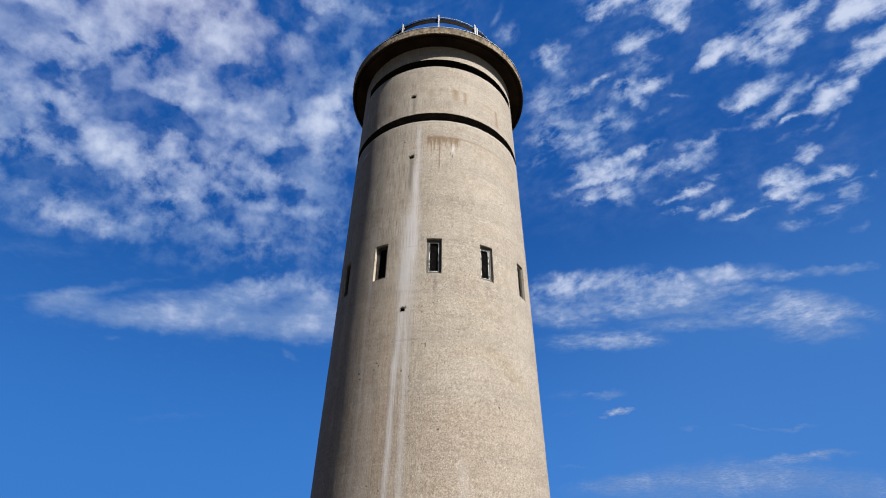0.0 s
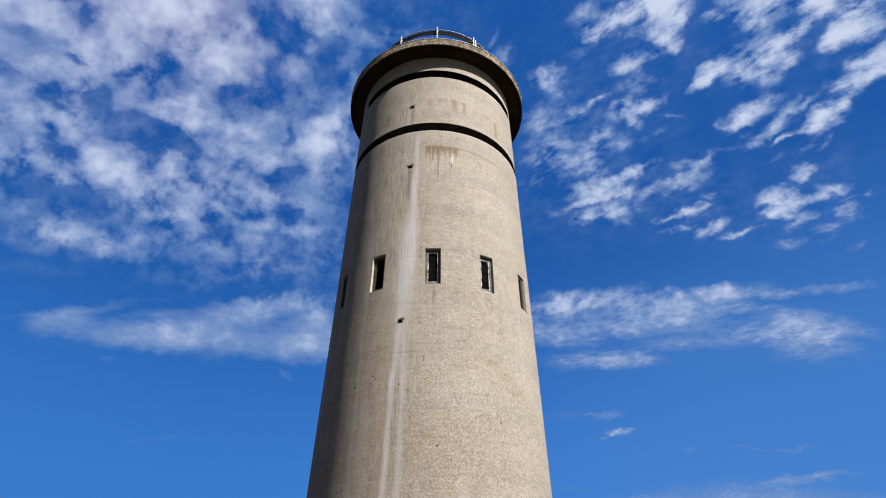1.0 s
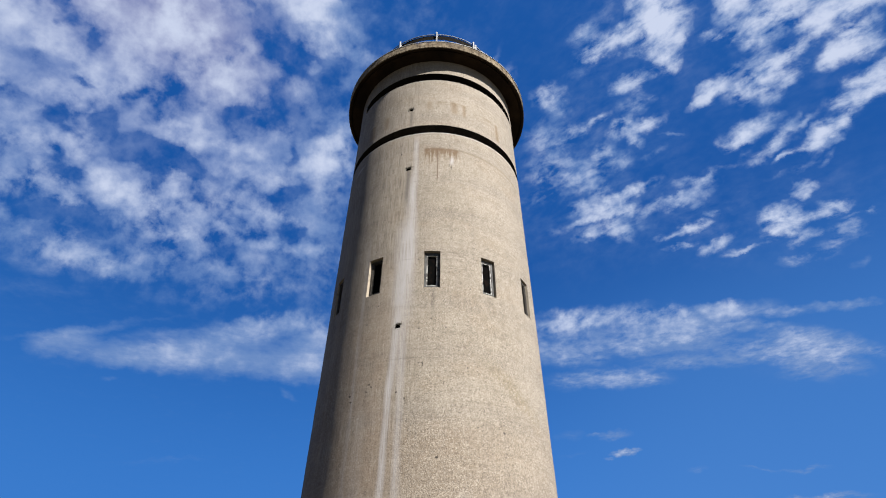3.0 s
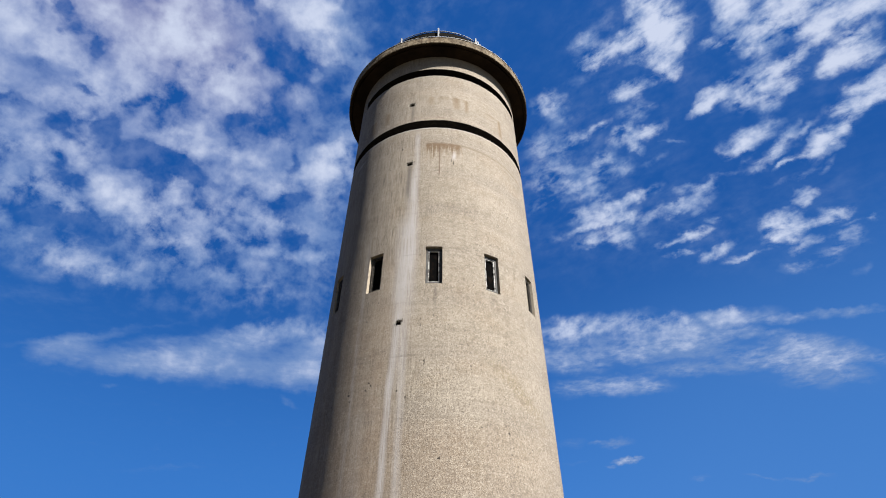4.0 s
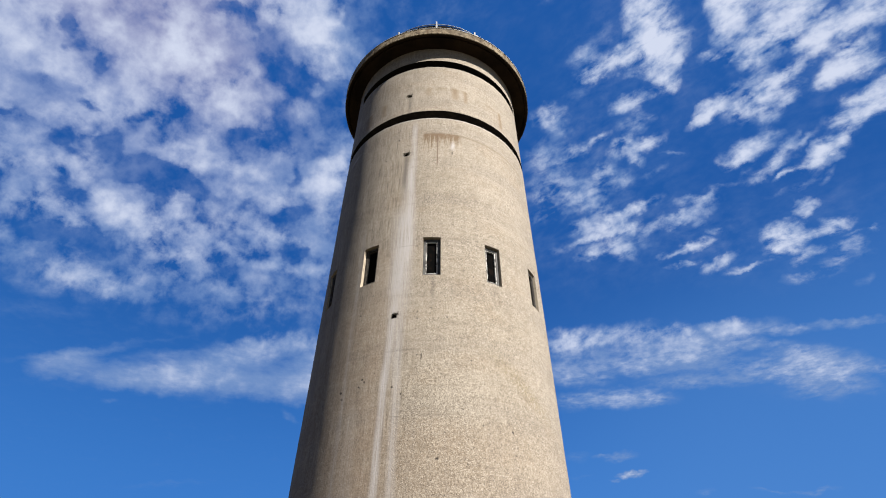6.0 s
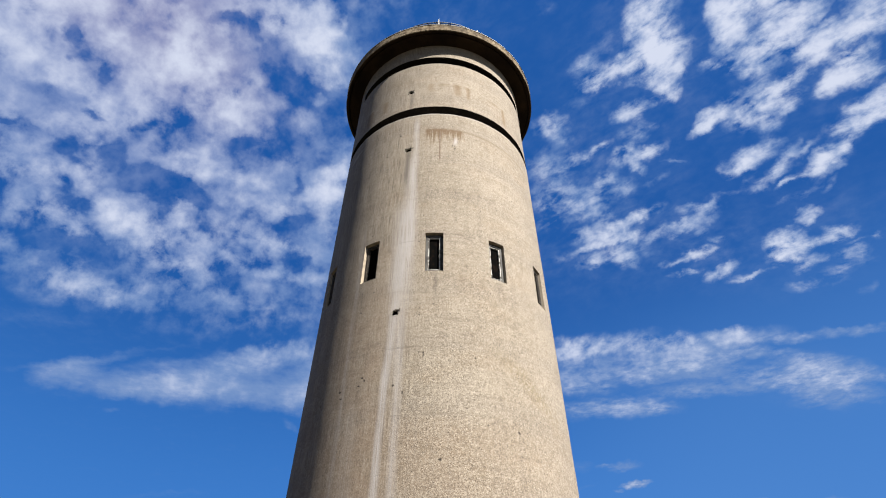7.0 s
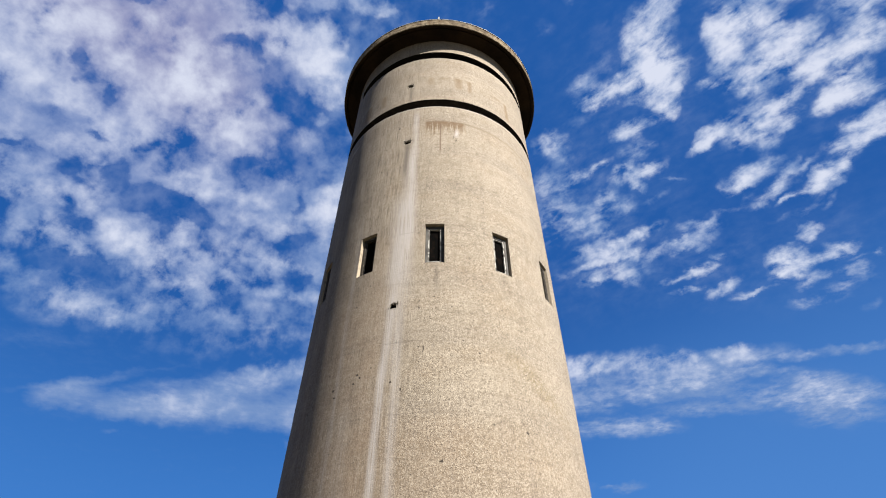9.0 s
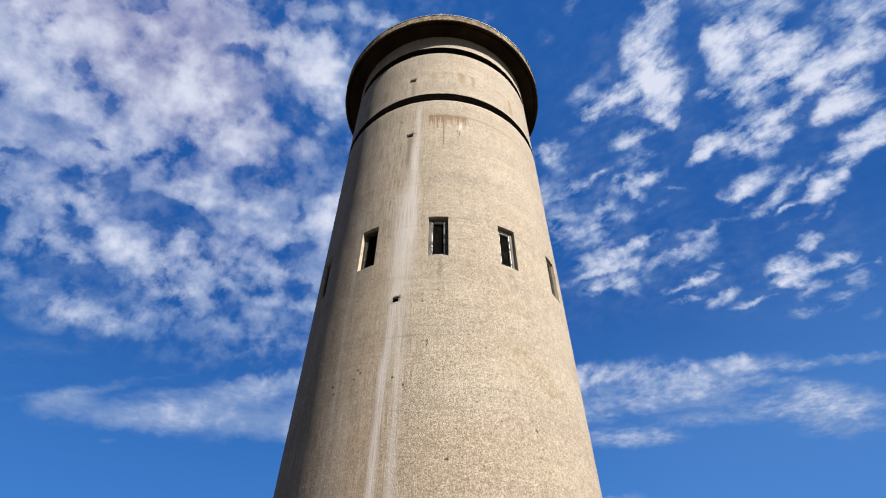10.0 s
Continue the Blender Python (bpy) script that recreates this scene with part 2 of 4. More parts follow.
cloud(47.1, 36.4, 1.1, 0.4, 18, 0.32)
cloud(43.4, 36.5, 2.4, 0.3, -5, 0.13)
cloud(41.1, 38.9, 1.1, 0.6, 28, 0.32)
cloud(40.3, 39.6, 0.9, 0.5, 43, 0.24)
cloud(50.8, 38.8, 1.7, 0.7, 1, 0.24)
cloud(44.1, 34.7, 1.2, 0.9, -28, 0.80)
cloud(43.7, 34.1, 0.8, 0.5, -28, 0.40)
cloud(42.4, 34.3, 0.8, 0.2, -3, 0.16)
cloud(41.2, 32.8, 2.5, 1.8, -25, 1.54)
cloud(40.0, 32.1, 1.6, 0.8, -12, 0.83)
cloud(40.4, 33.8, 1.2, 0.8, -2, 0.51)
cloud(44.1, 32.1, 2.7, 0.7, -3, 1.10)
cloud(45.6, 32.4, 1.7, 0.6, -16, 0.70)
cloud(42.3, 30.7, 1.9, 0.6, 10, 0.83)
cloud(45.6, 30.2, 1.7, 0.7, -2, 0.80)
cloud(48.0, 30.9, 0.4, 0.4, -29, 0.64)
cloud(46.8, 31.0, 1.7, 0.2, -9, 0.24)
cloud(41.3, 29.0, 2.7, 0.6, -11, 0.60)
cloud(44.3, 29.3, 2.7, 0.7, -1, 0.38)
cloud(45.2, 27.2, 0.9, 0.4, 11, 0.24)
cloud(34.0, 32.5, 2.1, 0.7, 13, 0.78)
cloud(35.4, 31.5, 1.8, 0.4, -3, 0.38)
cloud(37.4, 31.4, 2.2, 0.3, 1, 0.38)
cloud(31.6, 34.8, 2.5, 0.6, -3, 0.70)
cloud(33.4, 35.0, 1.1, 0.5, -20, 0.46)
cloud(29.0, 34.7, 1.6, 0.4, -6, 0.38)
cloud(30.5, 33.4, 1.9, 0.4, -7, 0.51)
cloud(31.6, 37.9, 1.8, 0.9, 8, 0.78)
cloud(28.5, 37.8, 2.3, 0.6, 24, 0.46)
cloud(34.3, 39.1, 2.5, 0.7, -12, 0.51)
cloud(34.8, 38.1, 1.7, 1.0, 10, 0.35)
cloud(36.2, 39.1, 0.8, 0.5, -2, 0.38)
cloud(34.7, 35.7, 0.8, 0.5, -22, 0.46)
cloud(33.3, 37.1, 1.0, 0.7, -21, 0.27)
cloud(38.7, 39.1, 3.1, 0.3, -15, 0.16)
cloud(29.1, 46.1, 2.7, 1.3, -11, 0.83)
cloud(29.0, 44.9, 1.2, 0.7, -42, 0.64)
cloud(31.9, 45.9, 1.9, 0.8, 11, 0.54)
cloud(28.3, 47.2, 1.5, 0.7, -0, 0.51)
cloud(24.5, 44.8, 1.5, 1.1, 37, 0.46)
cloud(34.0, 44.2, 1.3, 0.3, -14, 0.24)
cloud(30.9, 43.2, 1.6, 0.4, 11, 0.19)
cloud(24.9, 48.1, 1.8, 0.5, 15, 0.43)
cloud(17.4, 47.7, 3.3, 2.2, -3, 0.38)
cloud(21.2, 47.3, 3.2, 0.8, 22, 0.38)
cloud(17.5, 45.2, 3.3, 1.3, -2, 0.29)
cloud(18.3, 43.3, 4.7, 1.0, -10, 0.46)
cloud(21.6, 42.1, 2.5, 1.7, -35, 0.70)
cloud(20.2, 44.2, 5.5, 1.0, -4, 0.29)
cloud(25.1, 43.4, 2.8, 1.2, 4, 0.43)
cloud(15.9, 41.8, 3.9, 1.0, 10, 0.21)
cloud(22.8, 39.1, 3.1, 1.6, -12, 0.70)
cloud(24.2, 39.8, 2.1, 0.8, 5, 0.38)
cloud(26.9, 40.0, 2.1, 0.8, 16, 0.54)
cloud(28.9, 40.4, 2.1, 0.5, 15, 0.29)
cloud(25.8, 38.1, 1.9, 1.0, 28, 0.59)
cloud(21.5, 38.4, 3.7, 0.6, -1, 0.46)
cloud(23.2, 36.9, 4.0, 1.0, -4, 0.51)
cloud(20.9, 36.5, 2.5, 0.5, -2, 0.46)
cloud(24.8, 36.0, 1.3, 1.0, -15, 0.43)
cloud(19.5, 39.4, 1.4, 1.1, -12, 0.29)
cloud(18.9, 38.3, 2.0, 0.5, 9, 0.24)
cloud(16.8, 37.7, 2.0, 0.6, 0, 0.17)
# the top of the view
cloud(-61.7, 48.6, 4.8, 2.4, 30, 0.56)
cloud(-56.8, 51.3, 4.2, 1.8, 50, 0.39)
cloud(-45.6, 59.0, 5.2, 2.0, 29, 0.70)
cloud(-52.9, 55.5, 1.8, 0.8, 48, -0.77)
cloud(-31.5, 63.5, 3.4, 1.1, 24, 0.59)
cloud(-19.8, 65.4, 4.1, 1.1, 9, 0.56)
cloud(-13.1, 65.6, 1.7, 0.8, -7, 0.36)
cloud(10.4, 66.0, 1.7, 0.7, 34, 0.14)
cloud(44.0, 60.0, 2.5, 1.9, 49, 0.77)
cloud(54.7, 54.4, 4.0, 1.9, -38, 0.73)
cloud(62.2, 48.9, 3.3, 2.1, -30, 0.80)
cloud(29.9, 64.6, 1.2, 0.6, 24, 0.20)
# the long streak over the horizon
cloud(-37.6, 21.5, 3.2, 1.5, 26, 0.74)
cloud(-33.3, 21.5, 4.9, 1.5, 5, 0.54)
cloud(-28.5, 22.5, 6.7, 2.1, 12, 0.65)
cloud(-23.3, 23.9, 7.2, 3.1, 16, 0.65)
cloud(-19.9, 26.7, 6.7, 1.6, 22, 0.65)
cloud(-17.1, 23.0, 7.7, 1.7, 4, 0.70)
cloud(-14.7, 24.8, 3.5, 2.2, 27, 0.57)
cloud(-29.7, 24.3, 5.2, 0.6, 17, 0.24)
cloud(-35.5, 23.2, 4.0, 0.5, 26, 0.32)
cloud(-32.1, 25.0, 5.0, 0.3, 21, 0.09)
cloud(-39.9, 21.5, 2.9, 0.4, 28, 0.16)
cloud(-32.9, 19.2, 0.8, 0.3, 13, 0.19)
cloud(-16.0, 20.4, 1.2, 0.5, -32, 0.24)
cloud(-4.8, 25.5, 13.8, 3.2, 3, 0.54)
cloud(5.2, 26.5, 10.2, 3.2, -2, 0.47)
cloud(-14.2, 27.0, 4.4, 1.8, 17, 0.48)
cloud(-13.0, 24.0, 4.4, 3.0, 6, 0.39)
cloud(-26.8, 22.4, 13.7, 1.3, 12, 0.18)
# the rippled bank on the right
cloud(24.3, 25.4, 16.3, 3.6, -7, 0.14)
cloud(37.8, 21.1, 8.4, 3.2, -15, 0.12)
cloud(15.4, 27.9, 5.4, 1.7, -2, 0.42)
cloud(20.7, 28.1, 7.8, 1.3, -1, 0.45)
cloud(28.0, 26.0, 7.1, 2.1, -7, 0.87)
cloud(32.7, 26.3, 5.2, 1.1, -6, 0.63)
cloud(25.9, 24.7, 5.7, 1.4, -0, 0.60)
cloud(18.2, 25.5, 7.9, 1.7, -2, 0.45)
cloud(29.5, 23.7, 5.3, 0.9, -12, 0.45)
cloud(28.0, 22.4, 6.2, 0.9, -8, 0.48)
cloud(15.4, 24.4, 5.3, 1.2, -6, 0.33)
cloud(19.9, 22.0, 6.3, 1.2, -7, 0.72)
cloud(23.2, 21.3, 2.1, 0.7, 12, 0.27)
cloud(14.5, 22.2, 3.5, 1.1, -5, 0.27)
cloud(38.2, 22.0, 4.2, 1.6, -16, 0.90)
cloud(34.7, 21.9, 4.2, 1.0, -8, 0.48)
cloud(38.3, 20.2, 4.4, 1.2, -21, 0.63)
cloud(37.5, 19.4, 2.9, 0.8, -14, 0.36)
cloud(40.7, 20.6, 2.7, 1.1, -10, 0.48)
cloud(39.4, 24.8, 5.9, 0.5, -12, 0.45)
cloud(42.9, 24.2, 2.5, 0.4, -16, 0.36)
cloud(34.7, 24.5, 4.2, 0.7, -15, 0.39)
cloud(15.7, 29.3, 4.5, 0.5, 1, 0.15)
cloud(43.1, 19.7, 1.7, 0.6, -17, 0.21)
# low wisps
cloud(18.7, 16.6, 2.1, 0.5, -2, 0.48)
cloud(16.8, 16.7, 0.9, 0.2, 14, 0.25)
cloud(14.2, 16.9, 2.2, 0.5, -4, 0.17)
cloud(19.5, 15.0, 1.9, 0.4, -2, 1.09)
cloud(17.8, 14.6, 0.7, 0.2, 5, 0.48)
cloud(25.7, 13.0, 1.1, 0.3, -6, 0.17)
cloud(31.1, 12.4, 2.3, 0.2, -13, 0.29)
cloud(34.1, 12.0, 2.3, 0.3, 1, 0.31)
cloud(14.5, 15.1, 2.0, 0.2, 6, 0.09)
cloud(18.6, 8.4, 6.5, 1.0, 3, 0.41)
cloud(26.1, 8.6, 11.0, 1.8, 1, 0.46)
cloud(32.7, 7.9, 9.6, 1.4, -4, 0.46)
cloud(33.2, 9.6, 6.0, 0.4, 1, 0.39)
cloud(35.4, 9.8, 2.7, 0.3, -1, 0.37)
cloud(37.8, 6.6, 3.4, 1.1, -4, 0.32)
cloud(27.9, 6.5, 17.2, 1.5, -3, 0.34)
cloud(14.0, 10.3, 1.8, 0.2, 0, 0.18)
cloud(-25.9, 13.3, 4.4, 0.4, 12, 0.09)
# thin wisps about the tower's head
cloud(-13.7, 55.6, 3.6, 1.1, 3, 0.31)
cloud(-17.1, 56.0, 2.2, 0.8, 16, 0.26)
cloud(-8.9, 56.3, 2.3, 1.0, 27, 0.22)
cloud(-14.9, 53.0, 2.3, 2.3, 13, 0.21)
cloud(-13.0, 51.4, 1.8, 1.7, 11, 0.20)
cloud(-3.9, 57.0, 2.8, 0.8, 5, 0.13)
cloud(11.8, 54.5, 1.7, 1.4, 31, 0.34)
cloud(10.1, 56.3, 1.6, 0.6, 63, 0.17)
# the sheet overhead
cloud(-63.5, 50.5, 8.9, 2.9, 59, 0.60)
cloud(-51.7, 59.5, 8.8, 2.7, 49, 0.50)
cloud(-33.1, 67.6, 9.9, 2.8, 32, 0.45)
cloud(57.8, 56.0, 7.0, 2.8, -32, 0.50)

height = w.math("MAXIMUM", wz, 0.06)
plane = w.xyz(w.math("DIVIDE", wx, height), w.math("DIVIDE", wy, height), 0.0)
low = w.step(wz, 0.47, 0.41)
puffs = w.math("ADD", w.mul(w.noise(way, 16.0, 4.0, 0.5, 0.15), w.math("SUBTRACT", 1.0, low)), w.mul(w.noise(plane, 6.0, 6.0, 0.6, 0.2), low))
puffs = w.math("SUBTRACT", puffs, 0.5)
wisps = w.math("ADD", w.mul(w.noise(way, 36.0, 6.0, 0.6, 0.15), w.math("SUBTRACT", 1.0, low)), w.mul(w.noise(plane, 20.0, 4.0, 0.6, 0.2), low))
wisps = w.math("SUBTRACT", wisps, 0.5)
# behind the camera the sheet goes on, thinly broken
patchy = w.math("MAXIMUM", w.math("ADD", cover[0], w.mul(w.step(wy, 0.25, -0.2), 0.2)), 0.0)
sheet = w.step(wx, 0.1, -0.18)
edge = w.step(cover[0], w.mul(sheet, -0.55), 0.45)
# the flecks on the right are drawn out into strands that rise to the right
up = w.math("MULTIPLY_ADD", wz, 0.77, w.math("MULTIPLY", wy, -0.64))
along = w.math("MULTIPLY_ADD", wx, 0.87, w.math("MULTIPLY", up, 0.5))
across = w.math("MULTIPLY_ADD", wx, -0.5, w.math("MULTIPLY", up, 0.87))
strands = w.noise(w.xyz(w.math("MULTIPLY", along, 34.0), w.math("MULTIPLY", across, 62.0), 0.0), 1.0, 5.0, 0.62, 0.3)
drawn = w.mul(w.math("SUBTRACT", 1.0, sheet), w.math("SUBTRACT", 1.0, low), 0.55)
wisps = w.math("ADD", w.mul(wisps, w.math("SUBTRACT", 1.0, drawn)), w.mul(w.math("SUBTRACT", strands, 0.5), drawn, 1.25))
rough = w.math("MULTIPLY_ADD", puffs, 2.1, w.mul(wisps, w.math("MULTIPLY_ADD", sheet, w.step(wz, 0.68, 0.52, -2.0, -1.0), 3.6)))
rough = w.mul(rough, w.math("SUBTRACT", 1.0, w.mul(low, w.math("MULTIPLY_ADD", sheet, 0.2, 0.5))))
total = w.math("ADD", w.math("MULTIPLY", patchy, w.math("ADD", w.math("MULTIPLY_ADD", sheet, 0.02, 1.22), rough)), w.mul(rough, edge, 0.45))
haze = w.mul(w.step(wx, 0.15, -0.25, 0.12, 1.0), w.step(wz, 0.42, 0.62), w.math("MULTIPLY_ADD", rough, 2.2, 1.0), 0.26)
depth = w.math("MAXIMUM", w.math("ADD", w.math("MAXIMUM", total, 0.0), haze), 0.0)
dense = w.math("SUBTRACT", 1.0, w.math("POWER", 0.15, w.math("POWER", depth, 1.45)))
dense = w.mul(dense, w.step(wz, 0.02, 0.15), 0.92)
clear = w.mix(w.step(wz, 0.12, 0.62), (0.50, 2.14, 6.25), (0.13, 0.98, 3.75))
# the air is paler towards the sun's side, low down
clear = w.mix(w.mul(w.step(wx, 0.08, 0.5), w.step(wz, 0.62, 0.35), 0.45), clear, (0.8, 2.35, 5.9))
blue = w.mix(w.step(wy, -0.3, 0.3, 0.0, 0.85), w.mix(1.0, sky.outputs[0], w.mix(w.step(wx, -0.5, 0.4), (0.13, 0.16, 0.20), (0.44, 0.52, 0.62)), "MULTIPLY"), clear)
lumps = w.math("MULTIPLY_ADD", w.noise(way, 11.0, 2.0, 0.5), 0.9, w.mul(w.noise(way, 30.0, 4.0, 0.55, 0.2), 1.0))
bright = w.math("ADD", lumps, w.math("MULTIPLY_ADD", total, 0.36, w.math("MULTIPLY_ADD", sheet, -0.06, w.math("MULTIPLY_ADD", low, -0.2, -0.44))))
shade = w.mix(w.mul(w.step(wx, -0.05, -0.5), w.step(wz, 0.45, 0.7)), (1.75, 2.8, 5.15), (2.1, 2.85, 5.1))
shade = w.mix(w.mul(w.step(wx, -0.15, -0.45), w.step(wz, 0.68, 0.8)), shade, (2.75, 2.9, 4.7))
lit = w.mix(w.step(bright, 0.4, w.math("MULTIPLY_ADD", sheet, 0.18, 1.5)), shade, (6.6, 7.0, 8.2))
colour = w.mix(dense, blue, lit)
back = w.add("ShaderNodeBackground")
w.put(colour, back.inputs[0])
back.inputs[1].default_value = 0.041
w.tree.links.new(back.outputs[0], w.add("ShaderNodeOutputWorld").inputs[0])


# ---- materials ----
def material(name, colour=(0.5, 0.5, 0.5), rough=0.8, metal=0.0):
    mat = bpy.data.materials.new(name)
    mat.use_nodes = True
    n = Nodes(mat.node_tree)
    skin = n.add("ShaderNodeBsdfPrincipled")
    n.tree.links.new(skin.outputs[0], n.add("ShaderNodeOutputMaterial").inputs[0])
    skin.inputs["Base Color"].default_value = (*colour, 1)
    skin.inputs["Roughness"].default_value = rough
    skin.inputs["Metallic"].default_value = metal
    return mat, n, skin


def bump(n, skin, height, strength, distance):
    node = n.add("ShaderNodeBump")
    node.inputs["Strength"].default_value, node.inputs["Distance"].default_value = strength, distance
    n.put(height, node.inputs["Height"])
    n.tree.links.new(node.outputs[0], skin.inputs["Normal"])


SEAM, SEAM_PITCH = 4.83, 1.195  # height of one joint between pours, and from joint to joint


def concrete_material():
    """Weathered wartime concrete: washed aggregate, board grain, lime runs, rust, pits and pour lines, laid out round the drum."""
    mat, n, skin = material("weathered_concrete", rough=0.92)
    p = n.add("ShaderNodeTexCoord").outputs["Object"]
    x, y, z = n.split(p)
    turn = n.math("MULTIPLY", n.math("ARCTAN2", x, n.math("MULTIPLY", y, -1.0)), 180 / math.pi)  # degrees round the drum
    u = n.math("MULTIPLY", turn, 0.0454)  # metres round it
    flat = n.xyz(u, z, 0.0)
    runs = n.xyz(n.math("MULTIPLY", u, 9.0), n.math("MULTIPLY", z, 0.35), 0.0)
    thin_runs = n.xyz(n.math("MULTIPLY", u, 34.0), n.math("MULTIPLY", z, 0.9), 0.0)
    wave = n.math("SUBTRACT", n.noise(flat, 0.9, 3.0), 0.5)
    ragged = n.math("SUBTRACT", n.noise(runs, 1.0, 5.0, 0.65), 0.5)
    # broad tone
    tone = n.noise(flat, 0.55, 5.0, 0.6)
    colour = n.mix(n.step(tone, 0.3, 0.7), (0.194, 0.165, 0.127), (0.246, 0.212, 0.170))
    # pour lifts, each a little different, with a thin line between
    wob = n.math("MULTIPLY_ADD", wave, 0.03, z)
    lift = n.math("FRACT", n.math("DIVIDE", n.math("SUBTRACT", wob, SEAM - SEAM_PITCH * 5.5), SEAM_PITCH))
    line = n.math("MULTIPLY", n.bell(lift, 0.5, 0.02), n.step(n.noise(flat, 2.2, 3.0), 0.38, 0.6))
    colour = n.mix(n.mul(n.bell(lift, 0.62, 0.30), n.step(n.noise(flat, 0.8, 3.0), 0.35, 0.6, 0.4, 1.0), 0.5), colour, (0.137, 0.115, 0.096))
    warm = n.noise(n.xyz(n.math("MULTIPLY", u, 0.7), n.math("MULTIPLY", z, 1.5), 4.0), 1.0, 5.0, 0.65)
    colour = n.mix(n.mul(n.step(warm, 0.48, 0.66), 0.5), colour, (0.188, 0.142, 0.096))
    # the lower lifts are browner
    foot = n.step(n.math("MULTIPLY_ADD", wave, 0.12, z), 4.95, 4.6)
    colour = n.mix(n.mul(foot, n.step(turn, 40.0, 5.0, 0.55, 1.0), n.step(turn, -40.0, -12.0, 0.5, 1.0), 0.6), colour, (0.160, 0.116, 0.080))
    # vertical runs of dirt
    colour = n.mix(n.mul(n.step(n.noise(runs, 1.0, 5.0, 0.62), 0.5, 0.78), 0.5), colour, (0.115, 0.090, 0.075))
    left = n.step(n.math("MULTIPLY_ADD", wave, 14.0, turn), 4.0, -22.0, 0.22, 1.0)
    colour = n.mix(n.mul(n.step(n.noise(thin_runs, 0.8, 2.0, 0.6), 0.47, 0.7), left, 0.52), colour, (0.088, 0.067, 0.051))
    colour = n.mix(n.mul(n.step(n.noise(thin_runs, 0.55, 3.0, 0.6), 0.5, 0.3), left, 0.55), colour, (0.262, 0.226, 0.190))
    boards = n.noise(n.xyz(n.math("MULTIPLY", u, 78.0), n.math("MULTIPLY", z, 1.6), 11.0), 1.0, 3.0, 0.6)
    colour = n.mix(n.mul(n.step(boards, 0.52, 0.64), left, 0.75), colour, (0.070, 0.053, 0.042))
    colour = n.mix(n.mul(n.step(boards, 0.47, 0.35), left, 0.75), colour, (0.300, 0.260, 0.214))
    brown = n.mul(n.step(n.math("MULTIPLY_ADD", wave, 10.0, turn), -12.0, -24.0), n.step(z, 9.5, 6.0), n.step(n.noise(flat, 1.7, 4.0, 0.6), 0.34, 0.6, 0.35, 1.0))
    colour = n.mix(n.mul(brown, 0.55), colour, (0.178, 0.124, 0.084))
    # ragged dirt that also paints the drum's falloff into shade on the left
    shade_grime = n.mul(n.step(n.math("MULTIPLY_ADD", wave, 20.0, turn), -22.0, -42.0), n.step(n.noise(runs, 0.6, 5.0, 0.7), 0.3, 0.6))
    colour = n.mix(n.mul(shade_grime, 0.45), colour, (0.081, 0.065, 0.049))
    # washed aggregate: strongest where the skin is gone
    bare = n.mul(n.step(n.math("MULTIPLY_ADD", wave, 26.0, turn), -22.0, -4.0), n.step(n.math("MULTIPLY_ADD", wave, 1.4, z), 12.3, 9.0, 0.5, 1.0))
    bare = n.math("MULTIPLY", bare, n.step(n.noise(flat, 1.4, 4.0, 0.6), 0.3, 0.6, 0.65, 1.0))
    bare = n.math("MAXIMUM", bare, 0.34)
    plain = n.math("MULTIPLY_ADD", left, -0.45, 1.0)
    grit = n.noise(p, 68.0, 2.0, 0.65)
    pebbles = n.cells(p, 40.0)
    tint = n.noise(p, 21.0, 2.0, 0.6)
    colour = n.mix(n.mul(n.step(grit, 0.53, 0.69), bare, 0.95), colour, (0.385, 0.333, 0.268))
    colour = n.mix(n.mul(n.step(grit, 0.49, 0.31), bare, 1.0), colour, (0.048, 0.037, 0.028))
    colour = n.mix(n.mul(n.step(pebbles, 0.30, 0.18), n.step(tint, 0.45, 0.6), bare, 0.85), colour, (0.385, 0.344, 0.300))
    colour = n.mix(n.mul(n.step(n.noise(p, 9.0, 4.0, 0.7), 0.56, 0.72), bare, 0.4), colour, (0.092, 0.076, 0.061))
    speck = n.noise(p, 36.0, 3.0, 0.75)
    colour = n.mix(n.mul(n.step(speck, 0.53, 0.64), plain, 0.68), colour, (0.33, 0.29, 0.24))
    colour = n.mix(n.mul(n.step(speck, 0.47, 0.34), plain, 0.74), colour, (0.085, 0.068, 0.052))
    coarse = n.noise(p, 19.0, 4.0, 0.8)
    colour = n.mix(n.mul(n.step(coarse, 0.53, 0.63), plain, 0.5), colour, (0.100, 0.078, 0.057))
    colour = n.mix(n.mul(n.step(coarse, 0.46, 0.36), plain, 0.42), colour, (0.345, 0.302, 0.245))
    # faint level lines of the shuttering
    level = n.noise(n.xyz(n.math("MULTIPLY", u, 0.9), n.math("MULTIPLY", z, 17.0), 2.0), 1.0, 3.0, 0.6)
    colour = n.mix(n.mul(n.step(level, 0.53, 0.68), plain, 0.4), colour, (0.125, 0.100, 0.076))
    colour = n.mix(n.mul(n.step(level, 0.46, 0.33), plain, 0.25), colour, (0.290, 0.252, 0.205))
    mottle = n.noise(p, 5.0, 5.0, 0.7)
    colour = n.mix(n.mul(n.step(mottle, 0.5, 0.72), 0.42), colour, (0.115, 0.086, 0.056))
    colour = n.mix(n.mul(n.step(mottle, 0.46, 0.28), 0.3), colour, (0.27, 0.235, 0.185))
    # scattered pits
    pits = n.mul(n.step(n.cells(p, 4.2), 0.085, 0.06), n.step(n.noise(flat, 1.1, 2.0), 0.42, 0.55))
